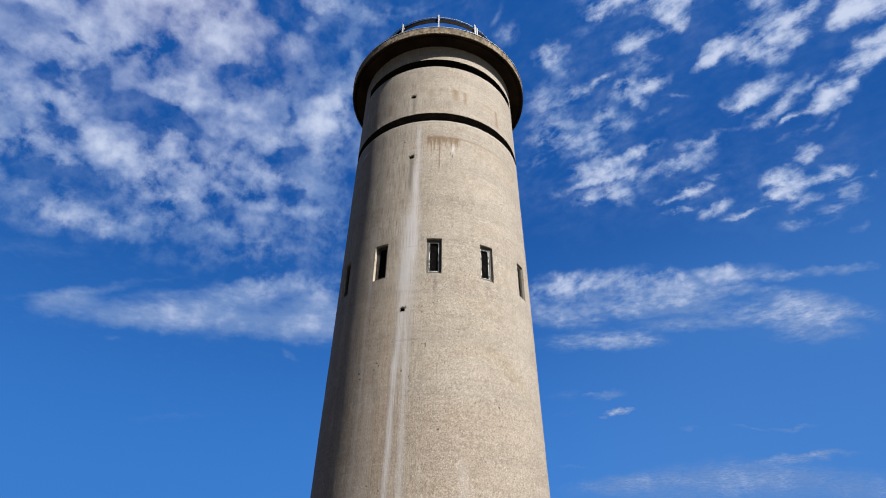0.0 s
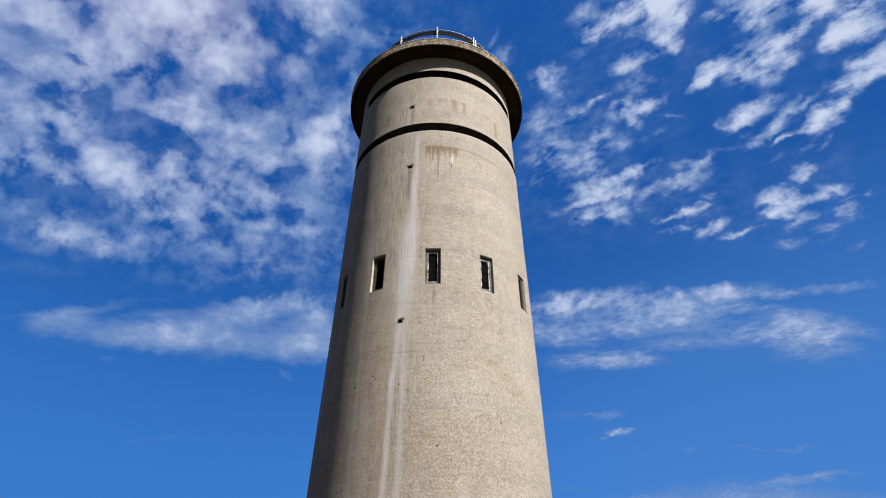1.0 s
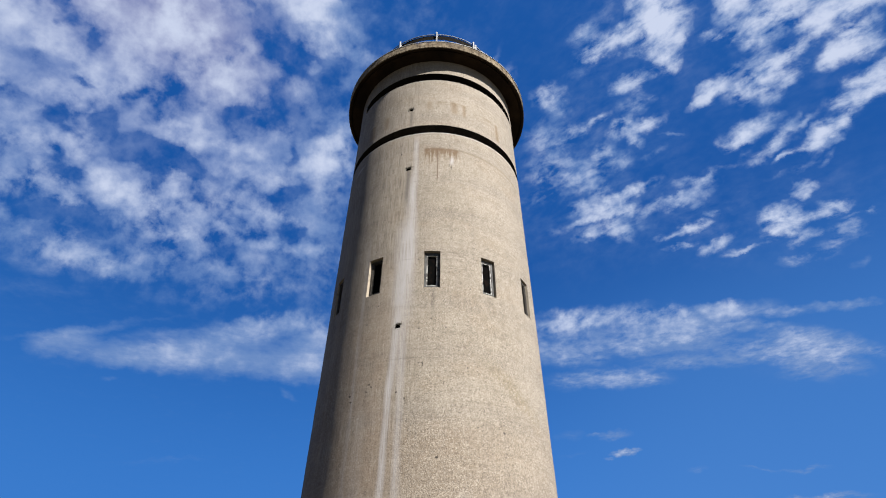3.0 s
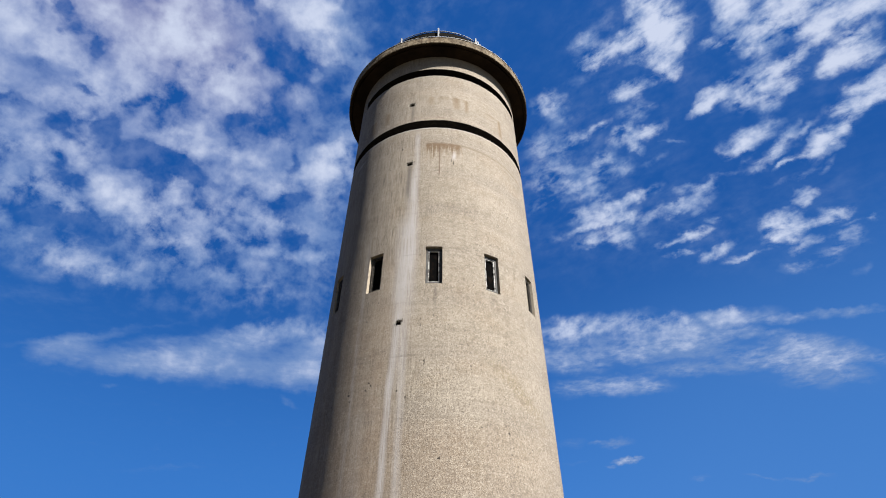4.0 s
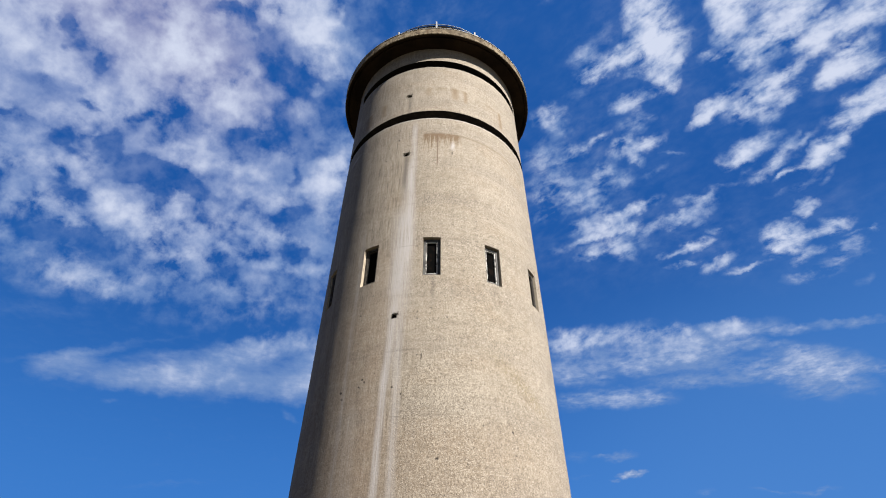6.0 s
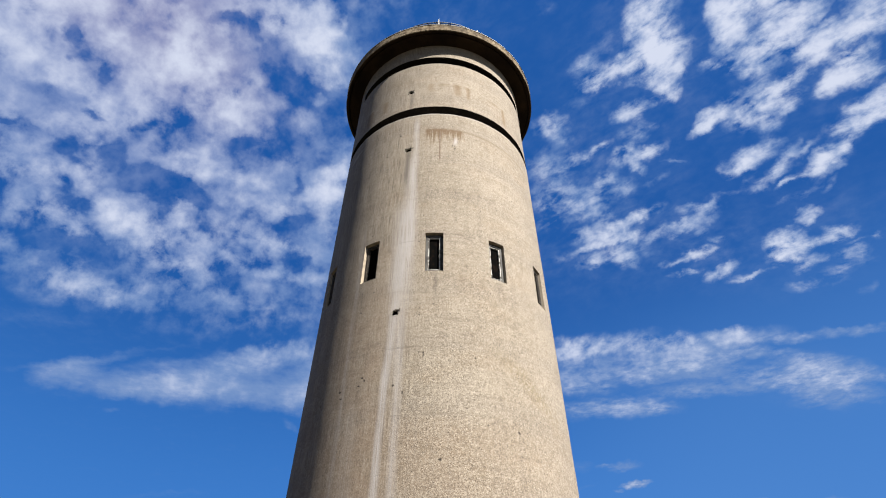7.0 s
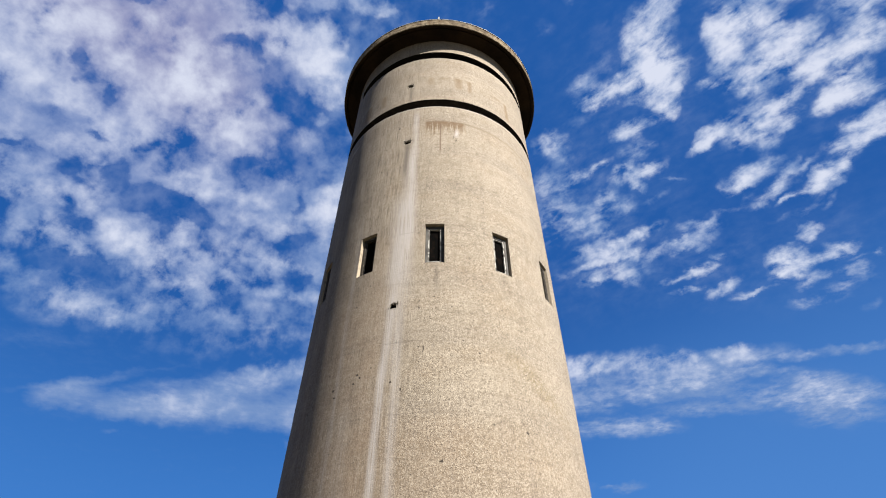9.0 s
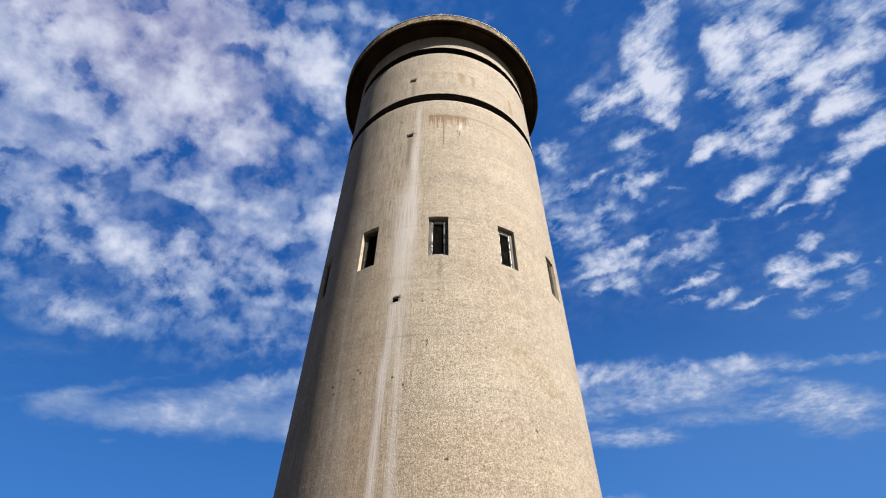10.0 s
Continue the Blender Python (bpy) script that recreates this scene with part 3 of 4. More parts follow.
    pinholes = n.mul(n.step(n.cells(p, 12.0), 0.15, 0.08), n.step(n.noise(p, 3.1, 2.0), 0.44, 0.6), n.math("MULTIPLY_ADD", bare, 0.4, 0.6))
    pits = n.math("MAXIMUM", pits, pinholes)
    colour = n.mix(n.mul(pits, 0.8), colour, (0.040, 0.032, 0.026))

    def band(middle, half, low, high, soft=0.5, warp=3.5, lean=0.0):
        """An upright run: degrees round the drum, and from one height to another. lean: degrees that it drifts back for each metre down."""
        drift = n.math("MULTIPLY_ADD", n.math("MINIMUM", n.math("SUBTRACT", z, high), 0.0), -lean, turn)
        side = n.bell(n.math("MULTIPLY_ADD", wave, warp, drift), middle, half)
        return n.mul(side, n.step(z, low - soft, low + soft), n.step(z, high + soft * 0.5, high - soft * 0.5))

    fine_runs = n.xyz(n.math("MULTIPLY", u, 60.0), n.math("MULTIPLY", z, 1.1), 3.0)
    chalk = n.step(n.noise(fine_runs, 1.0, 4.0, 0.65), 0.3, 0.62, 0.2, 1.0)
    for middle, half, low, high, soft, amount, lean in (
            (-14.2, 8.0, 6.9, 9.4, 0.7, 0.85, 0.0), (-12.8, 5.0, 8.2, 11.0, 0.8, 0.6, 0.0), (-15.8, 3.5, 7.0, 8.6, 0.5, 0.5, 0.0), (-11.4, 2.6, 7.8, 12.4, 0.6, 0.75, 0.0),
            (-15.9, 2.3, 5.2, 7.0, 0.4, 0.8, 1.15), (-17.8, 2.3, -1.0, 5.6, 0.5, 0.9, 0.42), (-12.9, 2.6, -1.0, 6.8, 0.5, 0.55, 0.0), (-15.6, 4.6, 5.6, 7.0, 0.5, 0.35, 0.0),
            (-35.5, 2.2, -1.0, 9.0, 1.2, 0.28, 0.0), (-30.0, 5.0, -1.0, 5.0, 1.5, 0.2, 0.0), (13.0, 4.5, -1.0, 3.6, 0.4, 0.25, 0.0)):
        colour = n.mix(n.mul(band(middle, half, low, high, soft, 1.2, lean), chalk, amount), colour, (0.312, 0.295, 0.290))
    # dark wet runs below the drain holes
    for middle, half, low, high, amount in ((-15.3, 2.2, 10.1, 11.36, 0.75), (-15.5, 2.2, 13.0, 13.74, 0.6), (-46.0, 7.0, 8.8, 12.0, 0.35), (-12.0, 1.1, 5.8, 6.6, 0.25), (0.3, 1.6, 6.9, 7.68, 0.4), (28.0, 3.0, 7.2, 7.68, 0.2)):
        colour = n.mix(n.mul(band(middle, half, low, high, 0.35, 1.0), amount), colour, (0.076, 0.063, 0.053))
    # rust weeping from below the lower slot, and old marks on the band above it
    along = n.step(n.bell(n.math("MULTIPLY_ADD", wave, 5.0, turn), 3.8, 13.2), 0.02, 0.25)
    drip = n.math("MULTIPLY_ADD", n.math("SUBTRACT", n.noise(n.xyz(n.math("MULTIPLY", u, 19.0), n.math("MULTIPLY", z, 0.5), 7.0), 1.0, 4.0, 0.7), 0.5), 1.9, z)
    top = n.math("MULTIPLY_ADD", n.math("SUBTRACT", n.noise(flat, 5.0, 4.0, 0.7), 0.5), 0.16, z)
    weep = n.mul(n.step(drip, 11.56, 11.86), n.step(top, 12.03, 11.97), along)
    crest = n.mul(n.bell(top, 11.97, 0.09), along, 0.95)
    weep = n.mul(n.math("MAXIMUM", weep, crest), n.step(n.noise(flat, 10.0, 5.0, 0.75), 0.25, 0.55, 0.4, 1.0))
    colour = n.mix(n.mul(weep, 0.9), colour, (0.098, 0.058, 0.026))
    long_drip = n.mul(n.bell(turn, 1.3, 0.65), n.step(z, 10.75, 10.95), n.step(z, 12.0, 11.8))
    colour = n.mix(n.mul(long_drip, 0.8), colour, (0.082, 0.045, 0.027))
    for middle, half, low, high, amount in ((-4.0, 3.2, 13.62, 13.98, 0.5), (3.0, 5.5, 13.85, 13.98, 0.4), (11.5, 3.4, 13.5, 13.98, 0.8), (18.0, 2.0, 13.45, 13.95, 0.75), (15.0, 12.0, 13.9, 13.97, 0.35), (44.0, 2.2, 13.1, 13.8, 0.8), (36.0, 9.0, 13.72, 13.8, 0.4), (-33.0, 3.0, 13.2, 13.7, 0.6), (-46.0, 5.0, 13.1, 13.7, 0.6)):
        colour = n.mix(n.mul(band(middle, half, low, high, 0.1, 2.0), n.step(ragged, -0.25, 0.05, 0.4, 1.0), amount), colour, (0.120, 0.076, 0.036))
    arc = n.mul(n.bell(n.math("ADD", z, n.math("MULTIPLY", n.math("SUBTRACT", turn, 12.0), 0.003)), 12.0, 0.06), n.step(turn, 10.0, 16.0), n.step(turn, 80.0, 60.0))
    colour = n.mix(n.mul(arc, 0.65), colour, (0.127, 0.094, 0.059))
    white_patch = n.mul(n.bell(n.math("MULTIPLY_ADD", wave, 8.0, turn), 9.4, 1.6), n.bell(z, 11.56, 0.22))
    smear = n.mul(n.bell(n.math("MULTIPLY_ADD", z, -60.0, turn), -785.5, 5.5), n.bell(z, 12.17, 0.11))
    white_patch = n.math("MAXIMUM", white_patch, n.mul(smear, 0.9))
    colour = n.mix(n.mul(white_patch, 0.7), colour, (0.346, 0.330, 0.332))
    colour = n.mix(n.mul(line, 0.22), colour, (0.086, 0.069, 0.059))
    # pale lips of the slots
    lips = n.math("MAXIMUM", n.step(n.bell(z, 12.62, 0.045), 0.1, 0.6), n.mul(n.step(n.bell(z, 14.96, 0.03), 0.1, 0.6), 0.4))
    colour = n.mix(n.mul(lips, 0.75), colour, (0.338, 0.310, 0.292))
    # lichen bloom on the sunny side
    moss = n.mul(n.bell(n.math("MULTIPLY_ADD", z, 28.0, turn), 195.0, 9.0), n.bell(z, 5.6, 0.75), n.step(n.noise(p, 24.0, 4.0, 0.8), 0.46, 0.58))
    colour = n.mix(n.mul(moss, 0.85), colour, (0.120, 0.092, 0.046))
    # a few deep chips, each a place of its own
    chips = 0.0
    torn_turn = n.math("MULTIPLY_ADD", n.math("SUBTRACT", n.noise(flat, 22.0, 3.0), 0.5), 1.3, turn)
    torn_z = n.math("MULTIPLY_ADD", n.math("SUBTRACT", n.noise(p, 19.0, 3.0), 0.5), 0.06, z)
    for middle, height, half_turn, half_z in ((31.2, 4.70, 0.75, 0.025), (2.6, 4.16, 0.9, 0.03), (10.0, 6.06, 0.45, 0.018), (15.5, 5.86, 0.5, 0.02), (15.6, 5.79, 0.5, 0.02), (31.7, 4.33, 0.5, 0.02), (-14.6, 5.35, 0.6, 0.03), (-10.9, 5.22, 0.5, 0.025),
                                                (-37.0, 5.42, 0.9, 0.03), (-36.0, 5.30, 0.8, 0.025), (-27.2, 5.58, 0.7, 0.03), (-26.0, 5.52, 0.6, 0.025), (-28.4, 5.44, 0.6, 0.02), (-3.9, 5.89, 0.25, 0.1), (-20.4, 11.90, 0.6, 0.04), (8.1, 11.4, 0.22, 0.1), (9.2, 11.32, 0.22, 0.14)):
        chips = n.math("MAXIMUM", chips, n.step(n.mul(n.bell(torn_turn, middle, half_turn * 1.1), n.bell(torn_z, height, half_z * 1.1)), 0.15, 0.5))
    colour = n.mix(n.mul(chips, 0.95), colour, (0.022, 0.016, 0.012))
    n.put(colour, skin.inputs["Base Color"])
    relief = n.math("ADD", n.mul(grit, n.math("ADD", bare, 0.12)), n.mul(n.noise(thin_runs, 1.0, 3.0), n.math("MULTIPLY_ADD", left, 0.28, 0.06)))
    relief = n.math("SUBTRACT", relief, n.math("ADD", n.mul(n.math("MAXIMUM", pits, chips), 0.3), n.mul(line, 0.1)))
    bump(n, skin, relief, 0.42, 0.018)
    return mat


def roof_with_shade():
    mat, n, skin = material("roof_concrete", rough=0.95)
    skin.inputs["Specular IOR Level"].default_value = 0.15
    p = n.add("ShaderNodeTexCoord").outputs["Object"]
    # near-black underside: the shade below the overhang is put into this colour
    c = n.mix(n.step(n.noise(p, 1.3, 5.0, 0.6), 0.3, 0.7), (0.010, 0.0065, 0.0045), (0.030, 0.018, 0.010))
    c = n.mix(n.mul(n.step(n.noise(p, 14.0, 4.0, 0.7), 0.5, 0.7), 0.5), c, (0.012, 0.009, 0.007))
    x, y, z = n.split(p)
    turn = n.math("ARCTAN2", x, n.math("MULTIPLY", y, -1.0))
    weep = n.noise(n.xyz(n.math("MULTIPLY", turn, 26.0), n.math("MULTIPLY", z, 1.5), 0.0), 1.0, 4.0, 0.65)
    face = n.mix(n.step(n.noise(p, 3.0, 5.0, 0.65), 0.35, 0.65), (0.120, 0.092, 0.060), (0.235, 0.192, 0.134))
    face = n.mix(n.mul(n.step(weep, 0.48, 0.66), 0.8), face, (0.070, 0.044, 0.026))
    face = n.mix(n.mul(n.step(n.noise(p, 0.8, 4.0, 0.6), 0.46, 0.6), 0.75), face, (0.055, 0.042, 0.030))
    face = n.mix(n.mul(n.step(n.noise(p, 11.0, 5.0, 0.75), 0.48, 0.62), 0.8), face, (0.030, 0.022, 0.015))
    # only the rim face keeps its own tan; further in stays shade-dark
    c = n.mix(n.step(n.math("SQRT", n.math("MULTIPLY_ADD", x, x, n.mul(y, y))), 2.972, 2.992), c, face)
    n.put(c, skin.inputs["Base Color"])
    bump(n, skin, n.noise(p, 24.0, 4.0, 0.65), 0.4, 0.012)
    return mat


def worn_metal(name, light, dark, rough, metal, scale=16.0, low=0.5, high=0.7, gloss=0.5):
    mat, n, skin = material(name, rough=rough, metal=metal)
    p = n.add("ShaderNodeTexCoord").outputs["Object"]
    skin.inputs["Specular IOR Level"].default_value = gloss
    n.put(n.mix(n.step(n.noise(p, scale, 4.0, 0.65), low, high), light, dark), skin.inputs["Base Color"])
    bump(n, skin, n.noise(p, scale * 4, 3.0), 0.25, 0.004)
    return mat


def ground_material():
    mat, n, skin = material("sandy_grass", rough=0.95)
    p = n.add("ShaderNodeTexCoord").outputs["Object"]
    c = n.mix(n.step(n.noise(p, 0.25, 6.0, 0.6), 0.42, 0.6), (0.064, 0.050, 0.030), (0.036, 0.037, 0.019))
    c = n.mix(n.mul(n.step(n.noise(p, 9.0, 5.0, 0.7), 0.45, 0.7), 0.5), c, (0.052, 0.041, 0.025))
    n.put(c, skin.inputs["Base Color"])
    bump(n, skin, n.noise(p, 6.0, 6.0, 0.7), 0.6, 0.06)
    return mat


CONCRETE, ROOF_CONCRETE, GROUND = concrete_material(), roof_with_shade(), ground_material()
GALVANISED = worn_metal("galvanised_steel", (0.27, 0.27, 0.27), (0.17, 0.17, 0.165), 0.6, 0.0)
DULL_STEEL = worn_metal("dull_steel", (0.22, 0.22, 0.22), (0.12, 0.11, 0.10), 0.6, 0.2)
DARK_STEEL = worn_metal("dark_steel", (0.03, 0.026, 0.022), (0.10, 0.09, 0.08), 0.8, 0.0, gloss=0.2)
# black railing band; elsewhere the shade of slots and holes put into colour
SHADE_AND_BAND_BLACK = worn_metal("shade_and_band_black", (0.012, 0.011, 0.010), (0.022, 0.019, 0.015), 1.0, 0.0, 6.0, gloss=0.0)
OLD_FRAME = worn_metal("weathered_frame", (0.055, 0.053, 0.050), (0.018, 0.016, 0.015), 0.75, 0.0, 8.0, 0.42, 0.6)
FRAME_PAINT = worn_metal("flaking_white_paint", (0.36, 0.355, 0.34), (0.05, 0.045, 0.04), 0.75, 0.0, 9.0, 0.49, 0.58)
BLACK_GLASS = worn_metal("black_glass", (0.003, 0.003, 0.003), (0.008, 0.006, 0.005), 1.0, 0.0, 9.0, gloss=0.0)
REVEAL = worn_metal("grimy_plaster", (0.275, 0.232, 0.178), (0.17, 0.140, 0.105), 0.9, 0.0, 12.0, 0.5, 0.7)
SPALL = worn_metal("spalled_concrete", (0.26, 0.24, 0.205), (0.06, 0.05, 0.04), 0.95, 0.0, 28.0, 0.5, 0.62)
TWIGS = worn_metal("dry_twigs", (0.05, 0.04, 0.03), (0.12, 0.10, 0.08), 0.95, 0.0, 30.0)


# ---- building helpers ----
def part(name, bm, mat, parent, label="", smooth=False):
    """Links a bmesh as one mesh object under a thing or a part."""
    mesh = bpy.data.meshes.new(name)
    bmesh.ops.recalc_face_normals(bm, faces=bm.faces)
    bm.to_mesh(mesh)
    bm.free()
    for m in mat if isinstance(mat, tuple) else (mat,):
        mesh.materials.append(m)
    if smooth:
        for poly in mesh.polygons:
            poly.use_smooth = True
    ob = new(name, mesh)
    ob.parent = parent
    return tagged(ob, label)


def on_drum(turn, r, z):
    """A place by degrees round the drum from the camera's side, distance from the axis, and height."""
    a = radians(turn)
    return Vector((r * math.sin(a), -r * math.cos(a), z))


def wall_radius(z):
    return 2.6 - 0.0106 * (z - 8.0)


def lines(low, high, pitch, cuts):
    """Even grid lines from low to high that give way to the cuts."""
    count = max(1, round((high - low) / pitch))
    even = [low + (high - low) * i / count for i in range(count + 1)]
    keep = [v for v in even if all(abs(v - c) > pitch * 0.45 for c in cuts) or v in (low, high)]
    return sorted(set(keep + [c for c in cuts if low < c < high]))


def drum(low, high, thick, openings, name, parent, label):
    """A round wall with real openings: rows of (turn from, turn to, z from, z to, slot of material on its reveals, chipped)."""
    cut_t, cut_z = {v for o in openings for v in o[:2]}, {v for o in openings for v in o[2:4]}
    for a0, a1, z0, z1, slot, chipped in openings:
        if chipped:
            cut_t |= {a0 + (a1 - a0) * f for f in (0.25, 0.5, 0.75)}
            cut_z |= {z0 + (z1 - z0) * f for f in (0.33, 0.67)}
    turns = lines(-180.0, 180.0, 1.6, sorted(cut_t))[:-1]
    levels = lines(low, high, 0.14, sorted(cut_z))
    bm = bmesh.new()
    rings = []
    for level, z in enumerate(levels):
        ring = []
        for turn in turns:
            r = wall_radius(z)
            p = on_drum(turn, r, z)
            r += 0.006 * noise.noise(p * 0.9) + 0.003 * noise.noise(p * 4.0)
            rim = level in (0, len(levels) - 1)
            zz = z + (0.008 * noise.noise(p * 5.0) + 0.006 * noise.noise(p * 17.0) if rim else 0.0)
            t2 = turn
            for a0, a1, z0, z1, slot, chipped in openings:
                if chipped and a0 - 0.1 <= turn <= a1 + 0.1 and z0 - 0.01 <= z <= z1 + 0.01:
                    zz += chipped * noise.noise(p * 31.0)
                    t2 += chipped * 22 * noise.noise(p * 27.0 + Vector((5, 1, 2)))
            ring.append((bm.verts.new(on_drum(t2, r, zz)), bm.verts.new(on_drum(t2, r - thick, zz))))
        rings.append(ring)
    nt, nz = len(turns), len(levels) - 1
    ends = turns + [180.0]

    def hole(i, k):
        if not 0 <= k < nz:
            return None
        mid_t, mid_z = (ends[i % nt] + ends[i % nt + 1]) / 2, (levels[k] + levels[k + 1]) / 2
        for o in openings:
            if o[0] < mid_t < o[1] and o[2] < mid_z < o[3]:
                return o
        return None

    def face(verts, slot=0):
        f = bm.faces.new(verts)
        f.material_index = slot
        return f

    for k in range(nz):
        for i in range(nt):
            j = (i + 1) % nt
            a, b, c, d = rings[k][i], rings[k][j], rings[k + 1][j], rings[k + 1][i]
            o = hole(i, k)
            if o is None:
                face((a[0], b[0], c[0], d[0])).smooth = True
                # inner skin and foot are near black, the room's shade in their colour
                face((a[1], d[1], c[1], b[1]), 1)
                if k == 0:
                    face((a[0], a[1], b[1], b[0]), 1)
                if k == nz - 1:
                    face((d[0], c[0], c[1], d[1]), 0)
            else:
                if hole(i, k - 1) is None:
                    face((a[0], b[0], b[1], a[1]), o[4])
                if hole(i, k + 1) is None:
                    face((d[0], d[1], c[1], c[0]), o[4])
                if hole(i - 1, k) is None:
                    face((a[0], a[1], d[1], d[0]), o[4])
                if hole(i + 1, k) is None:
                    face((b[0], c[0], c[1], b[1]), o[4])
    for e in bm.edges:
        if sum(f.smooth for f in e.link_faces) == 1:
            e.smooth = False
    return part(name, bm, (CONCRETE, SHADE_AND_BAND_BLACK, REVEAL), parent, label)


def ring_solid(profile, steps=180, first=-180.0, last=180.0, rough=0.0):
    """A profile of (distance from the axis, height) swept round the drum."""
    bm = bmesh.new()
    closed = last - first > 359.9
    rows = []
    for i in range(steps if closed else steps + 1):
        turn = first + (last - first) * i / steps
        row = []
        for r, z in profile:
            p = on_drum(turn, r, z)
            wob = rough * (noise.noise(p * 2.2) + 0.5 * noise.noise(p * 9.0)) if r > 0.01 else 0.0
            row.append(bm.verts.new(on_drum(turn, r + wob, z + wob * 0.5)))
        rows.append(row)
    count = len(profile)
    for i in range(len(rows) if closed else len(rows) - 1):
        a, b = rows[i], rows[(i + 1) % len(rows)]
        for k in range(count):
            m = (k + 1) % count
            bm.faces.new((a[k], b[k], b[m], a[m]))
    if not closed:
        bm.faces.new(rows[0])
        bm.faces.new(rows[-1])
    return bm


def bar(bm, centre, size, turn=None, bevel=0.004):
    """A bevelled bar added to a bmesh."""
    made = bmesh.ops.create_cube(bm, size=1.0)["verts"]
    bmesh.ops.scale(bm, vec=size, verts=made)
    if bevel:
        edges = list({e for v in made for e in v.link_edges})
        made = list({v for f in bmesh.ops.bevel(bm, geom=edges, offset=bevel, segments=2, profile=0.6, affect="EDGES")["faces"] for v in f.verts} | {v for v in made if v.is_valid})
    bmesh.ops.transform(bm, matrix=Matrix.Translation(centre) @ (turn or Matrix.Identity(4)), verts=[v for v in made if v.is_valid])


# ---- ground ----
bm = bmesh.new()
radii = [0.0, 3, 6, 10, 16, 25, 40, 70, 130, 300, 800, 2000, 4500]
rows = []
for r in radii[1:]:
    rows.append([bm.verts.new((r * math.sin(a), r * math.cos(a), 0.0 if r < 20 else 0.5 * noise.noise(Vector((r * math.sin(a), r * math.cos(a), 0)) * 0.03) - 0.2)) for a in (math.tau * i / 64 for i in range(64))])
hub = bm.verts.new((0, 0, 0))
for i in range(64):
    bm.faces.new((hub, rows[0][i], rows[0][(i + 1) % 64]))
    for a, b in zip(rows, rows[1:]):
        bm.faces.new((a[i], b[i], b[(i + 1) % 64], a[(i + 1) % 64]))
ground = part("ground", bm, GROUND, None, "flat ground with patchy dune grass")
tagged(ground, category="ground", kind="structure")

# ---- the tower ----
tower = new("observation_tower")
tagged(tower, "tall round weathered concrete coastal observation tower with two dark viewing slots", "tower")

SHAFT_TOP, BAND_FOOT, SLOT_LOW, SLOT_HIGH, SOFFIT, ROOF_TOP = 12.62, 12.94, 14.97, 15.31, 15.93, 16.22
WINDOW_LOW, WINDOW_HIGH, WINDOW_HALF = 7.65, 8.62, 4.02
WINDOW_TURNS = (-59.4, -30.2, -0.65, 28.45, 57.5)
openings = [(t - WINDOW_HALF, t + WINDOW_HALF, WINDOW_LOW, WINDOW_HIGH, 2, 0.0) for t in WINDOW_TURNS]
# drain holes take material 1, their inner shade held in the colour
openings += [(-16.9, -14.5, 6.71, 6.81, 1, 0.02), (-17.3, -13.6, 11.25, 11.365, 1, 0.018)]
drum(-0.3, SHAFT_TOP, 0.26, openings, "shaft", tower, "board-marked concrete shaft with lime and rust streaks")
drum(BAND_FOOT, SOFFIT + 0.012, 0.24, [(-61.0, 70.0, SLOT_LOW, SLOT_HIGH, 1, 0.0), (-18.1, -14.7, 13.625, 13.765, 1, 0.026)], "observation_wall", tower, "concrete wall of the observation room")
# ring and floor added inside, black so that the slots read as shade
part("slot_backing", ring_solid([(2.02, 11.9), (2.10, 11.9), (2.10, SOFFIT), (2.02, SOFFIT)], 96), SHADE_AND_BAND_BLACK, tower, "added black ring that keeps the slots dark")
part("floor_slab", ring_solid([(0.0, 11.8), (2.33, 11.8), (2.33, 12.0), (0.0, 12.0)], 64), SHADE_AND_BAND_BLACK, tower)
roof = part("roof_slab", ring_solid([(0.0, SOFFIT + 0.012), (2.865, SOFFIT + 0.012), (2.875, SOFFIT + 0.05), (2.905, SOFFIT + 0.05), (2.915, SOFFIT), (2.985, SOFFIT), (3.0, SOFFIT + 0.014), (3.0, ROOF_TOP - 0.02), (2.98, ROOF_TOP), (0.0, ROOF_TOP + 0.05)], 200, rough=0.006), ROOF_CONCRETE, tower, "overhanging round concrete roof slab with stained edge and underside coloured as shade")
part("edge_strip", ring_solid([(2.985, ROOF_TOP + 0.003), (3.012, ROOF_TOP + 0.003), (3.012, ROOF_TOP + 0.02), (2.985, ROOF_TOP + 0.02)], 160), GALVANISED, roof, "thin bright metal edge strip")

# railing on the roof
RAIL_R, RAIL_Z, POST_TOP = 2.24, 17.86, 17.94
railing = part("railing", ring_solid([(RAIL_R + 0.017 * math.cos(a), RAIL_Z + 0.017 * math.sin(a)) for a in (math.tau * i / 8 for i in range(8))], 120), DULL_STEEL, tower, "weathered grey pipe railing round the roof", True)
part("guard_band", ring_solid([(RAIL_R - 0.03, RAIL_Z - 0.24), (RAIL_R - 0.022, RAIL_Z - 0.24), (RAIL_R - 0.022, RAIL_Z - 0.02), (RAIL_R - 0.03, RAIL_Z - 0.02)], 120), SHADE_AND_BAND_BLACK, railing, "dark steel band below the top rail")
part("mid_rail", ring_solid([(RAIL_R + 0.009 * math.cos(a), RAIL_Z - 0.62 + 0.009 * math.sin(a)) for a in (math.tau * i / 6 for i in range(6))], 120), DULL_STEEL, railing, "thin steel cable below the band", True)
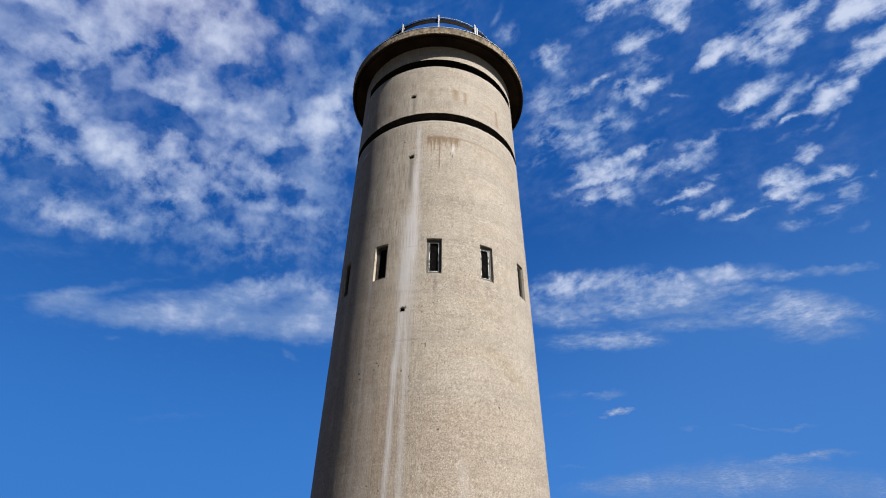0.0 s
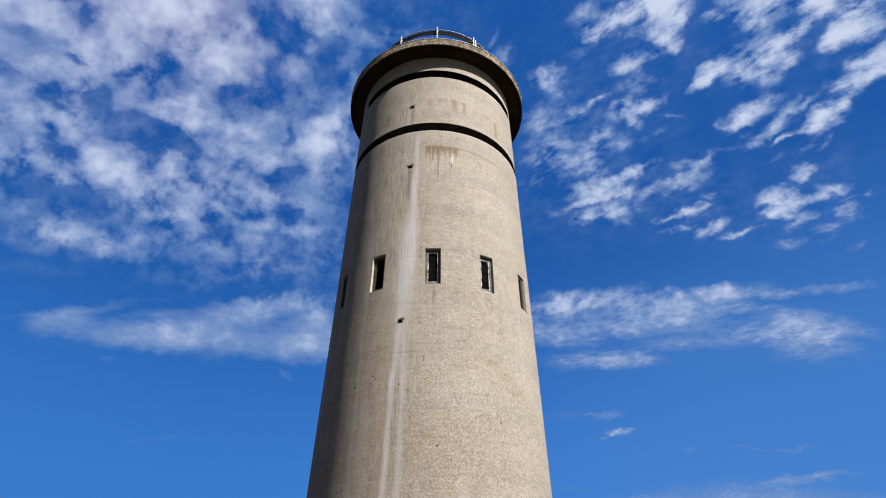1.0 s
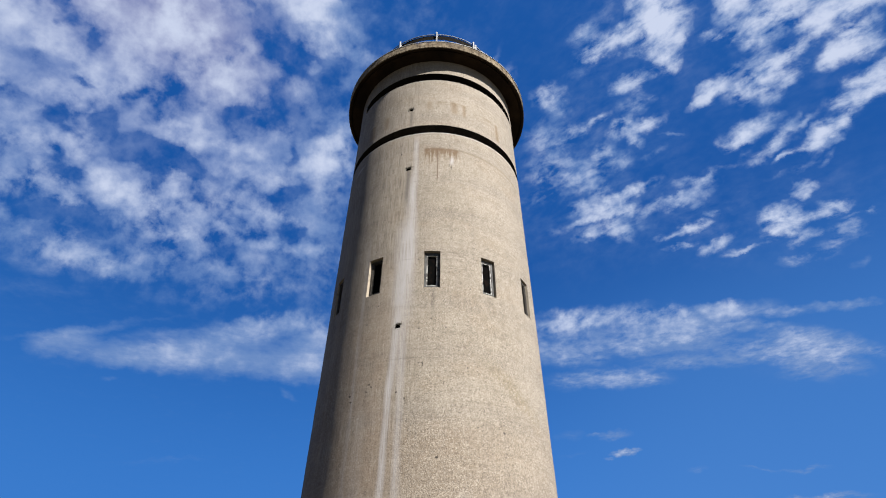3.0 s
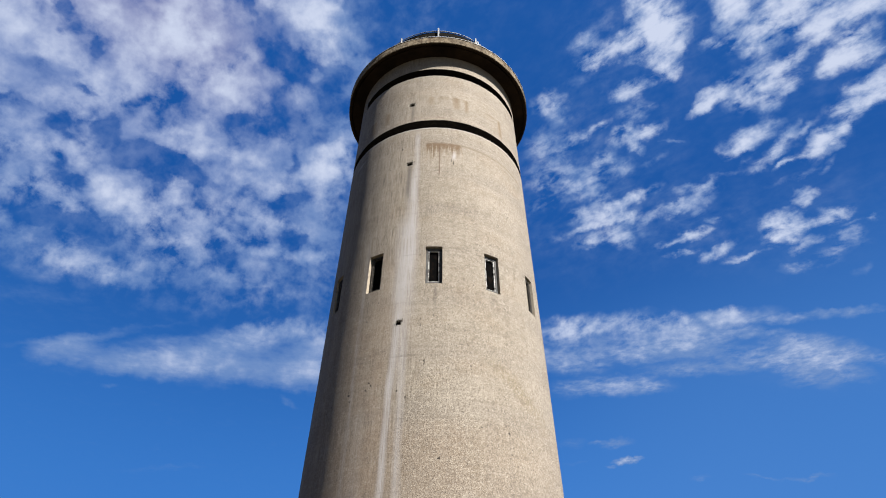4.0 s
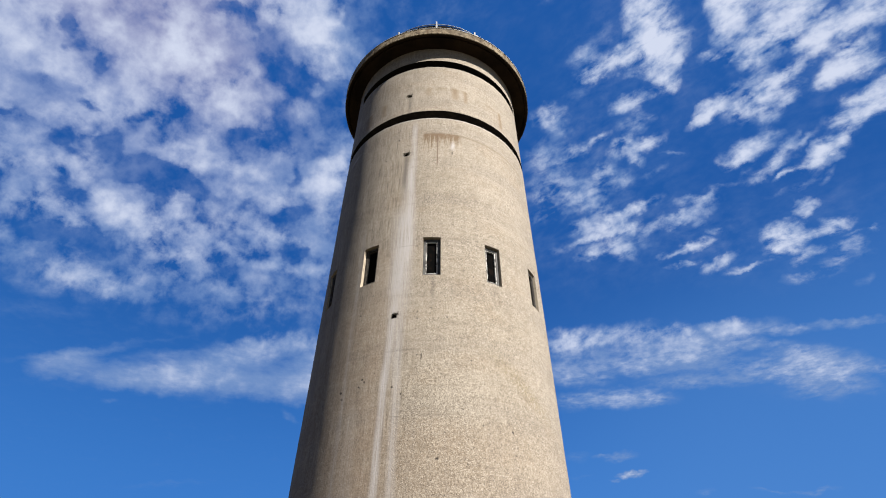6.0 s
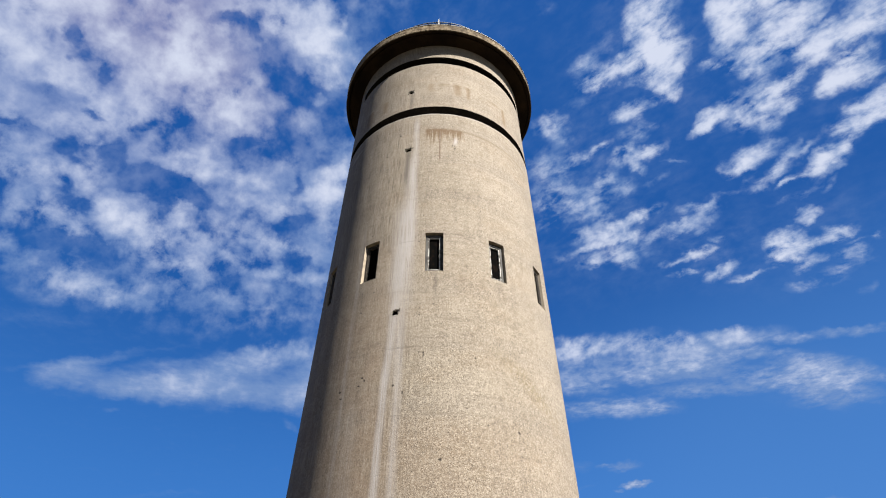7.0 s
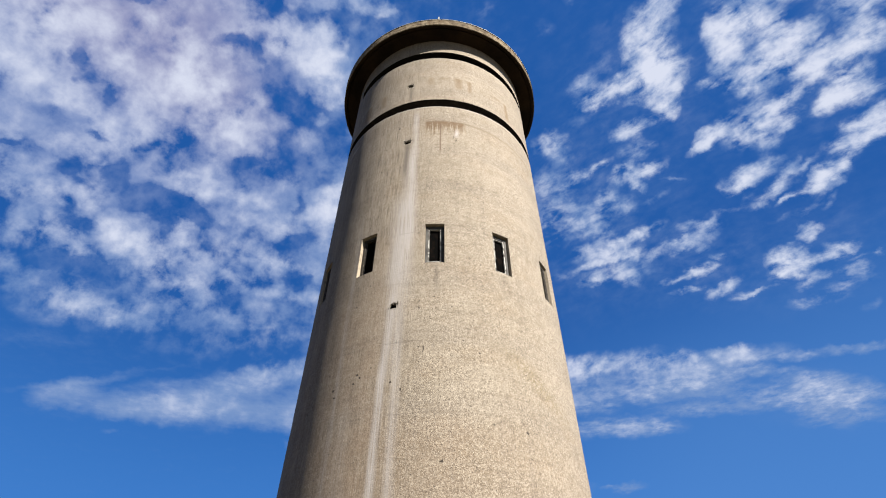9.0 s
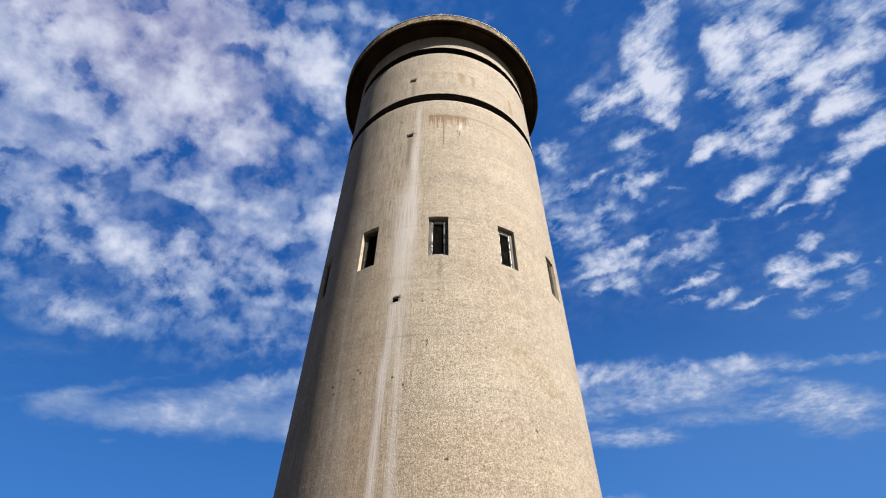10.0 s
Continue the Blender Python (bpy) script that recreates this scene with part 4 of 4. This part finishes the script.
for turn in [-0.7 + 360.0 / 11 * i for i in range(11)] + [34.2]:
    bm = bmesh.new()
    m = Matrix.Rotation(radians(turn), 4, "Z")
    p = on_drum(turn, RAIL_R + 0.045, 0)
    tall = POST_TOP - (0.0 if turn != 34.2 else 0.1)
    bar(bm, Vector((p.x, p.y, (ROOF_TOP + tall) / 2)), (0.046, 0.046, tall - ROOF_TOP), m, 0.008)
    bar(bm, Vector((p.x, p.y, ROOF_TOP + 0.055)), (0.16, 0.16, 0.03), m, 0.004)
    bar(bm, Vector((p.x, p.y, RAIL_Z - 0.13)) + m @ Vector((0, 0.04, 0)), (0.07, 0.05, 0.05), m, 0.006)
    part("post", bm, GALVANISED, railing, "pale galvanised post")

# broken rims of the drain holes
for turn, z, half_w, half_h, seed in ((-15.7, 6.76, 0.062, 0.055, 3), (-15.45, 11.31, 0.092, 0.058, 8), (-16.4, 13.695, 0.086, 0.072, 14)):
    rnd = random.Random(seed)
    bm = bmesh.new()
    rings = []
    for grow, out in ((0.86, -0.035), (1.05, -0.004), (1.28, 0.003), (1.5, -0.012)):
        ring = []
        for i in range(18):
            a = math.tau * i / 18
            g = grow * rnd.uniform(0.86, 1.16) * (1.12 if math.sin(a) < -0.3 else 0.92)
            side, up = half_w * g * math.cos(a), half_h * g * math.sin(a)
            ring.append(bm.verts.new(on_drum(turn + math.degrees(side / 2.58), wall_radius(z) + out + rnd.uniform(-0.003, 0.003), z + up)))
        rings.append(ring)
    for a, b in zip(rings, rings[1:]):
        for i in range(18):
            bm.faces.new((a[i], a[(i + 1) % 18], b[(i + 1) % 18], b[i]))
    hole = part("broken_rim", bm, SPALL, tower, "chipped pale rim of a drain hole")
    bm = bmesh.new()
    for k in range(10 if z < 8 else 3):
        a = rnd.uniform(-0.4, 1.9)
        p = on_drum(turn + math.degrees((half_w * 0.5 + rnd.uniform(-0.05, 0.05)) / 2.58), wall_radius(z) - 0.01, z + half_h * rnd.uniform(0.3, 1.0))
        bar(bm, p + Vector((0.02 * math.cos(a), -0.015, 0.02 * math.sin(a))), (rnd.uniform(0.035, 0.075), 0.009, 0.009), pose(0, 0, 0, rnd.uniform(-20, 20), -math.degrees(a), rnd.uniform(-30, 30)), 0.0)
    part("debris", bm, TWIGS, hole, "dark twigs lodged in the hole")

# windows in the shaft
for turn in WINDOW_TURNS:
    r = wall_radius(8.1) - (0.102 if abs(turn) < 40 else 0.078)
    wide, tall, mid = 0.345, WINDOW_HIGH - WINDOW_LOW - 0.04, (WINDOW_HIGH + WINDOW_LOW) / 2
    m = Matrix.Rotation(radians(turn), 4, "Z")

    def at(side, out, up):
        return m @ Vector((side, -(r + out), up))

    pale = -10 < turn < 50
    bm = bmesh.new()
    for side in (-1, 1):
        bar(bm, at(side * (wide / 2 - 0.026), 0, mid), (0.052, 0.05, tall), m, 0.006)
    bar(bm, at(0, 0.002, mid + tall / 2 - 0.024), (wide - 0.106, 0.05, 0.048), m, 0.005)
    bar(bm, at(0, 0.002, mid - tall / 2 + 0.034), (wide - 0.106, 0.05, 0.068), m, 0.005)
    window = part("window", bm, OLD_FRAME if pale else DARK_STEEL, tower, "narrow window with grey weathered frame and pale flaking bead" if pale else "narrow window with dark weathered frame")
    bm = bmesh.new()
    bar(bm, at(0, -0.035, mid), (0.355, 0.012, tall + 0.034), m, 0.0)
    part("pane", bm, BLACK_GLASS, window, "black unlit pane")
    for side in (-1, 1):
        bm = bmesh.new()
        bar(bm, at(side * (wide / 2 - 0.063), -0.004, mid + 0.01), (0.022, 0.036, tall - 0.118), m, 0.004)
        part("glazing_bead", bm, FRAME_PAINT if pale else DARK_STEEL, window)
    for up in (mid + tall / 2 - 0.058, mid - tall / 2 + 0.078):
        bm = bmesh.new()
        bar(bm, at(0, -0.006, up), (wide - 0.162, 0.034, 0.02), m, 0.003)
        part("glazing_bead", bm, FRAME_PAINT if pale else DARK_STEEL, window)
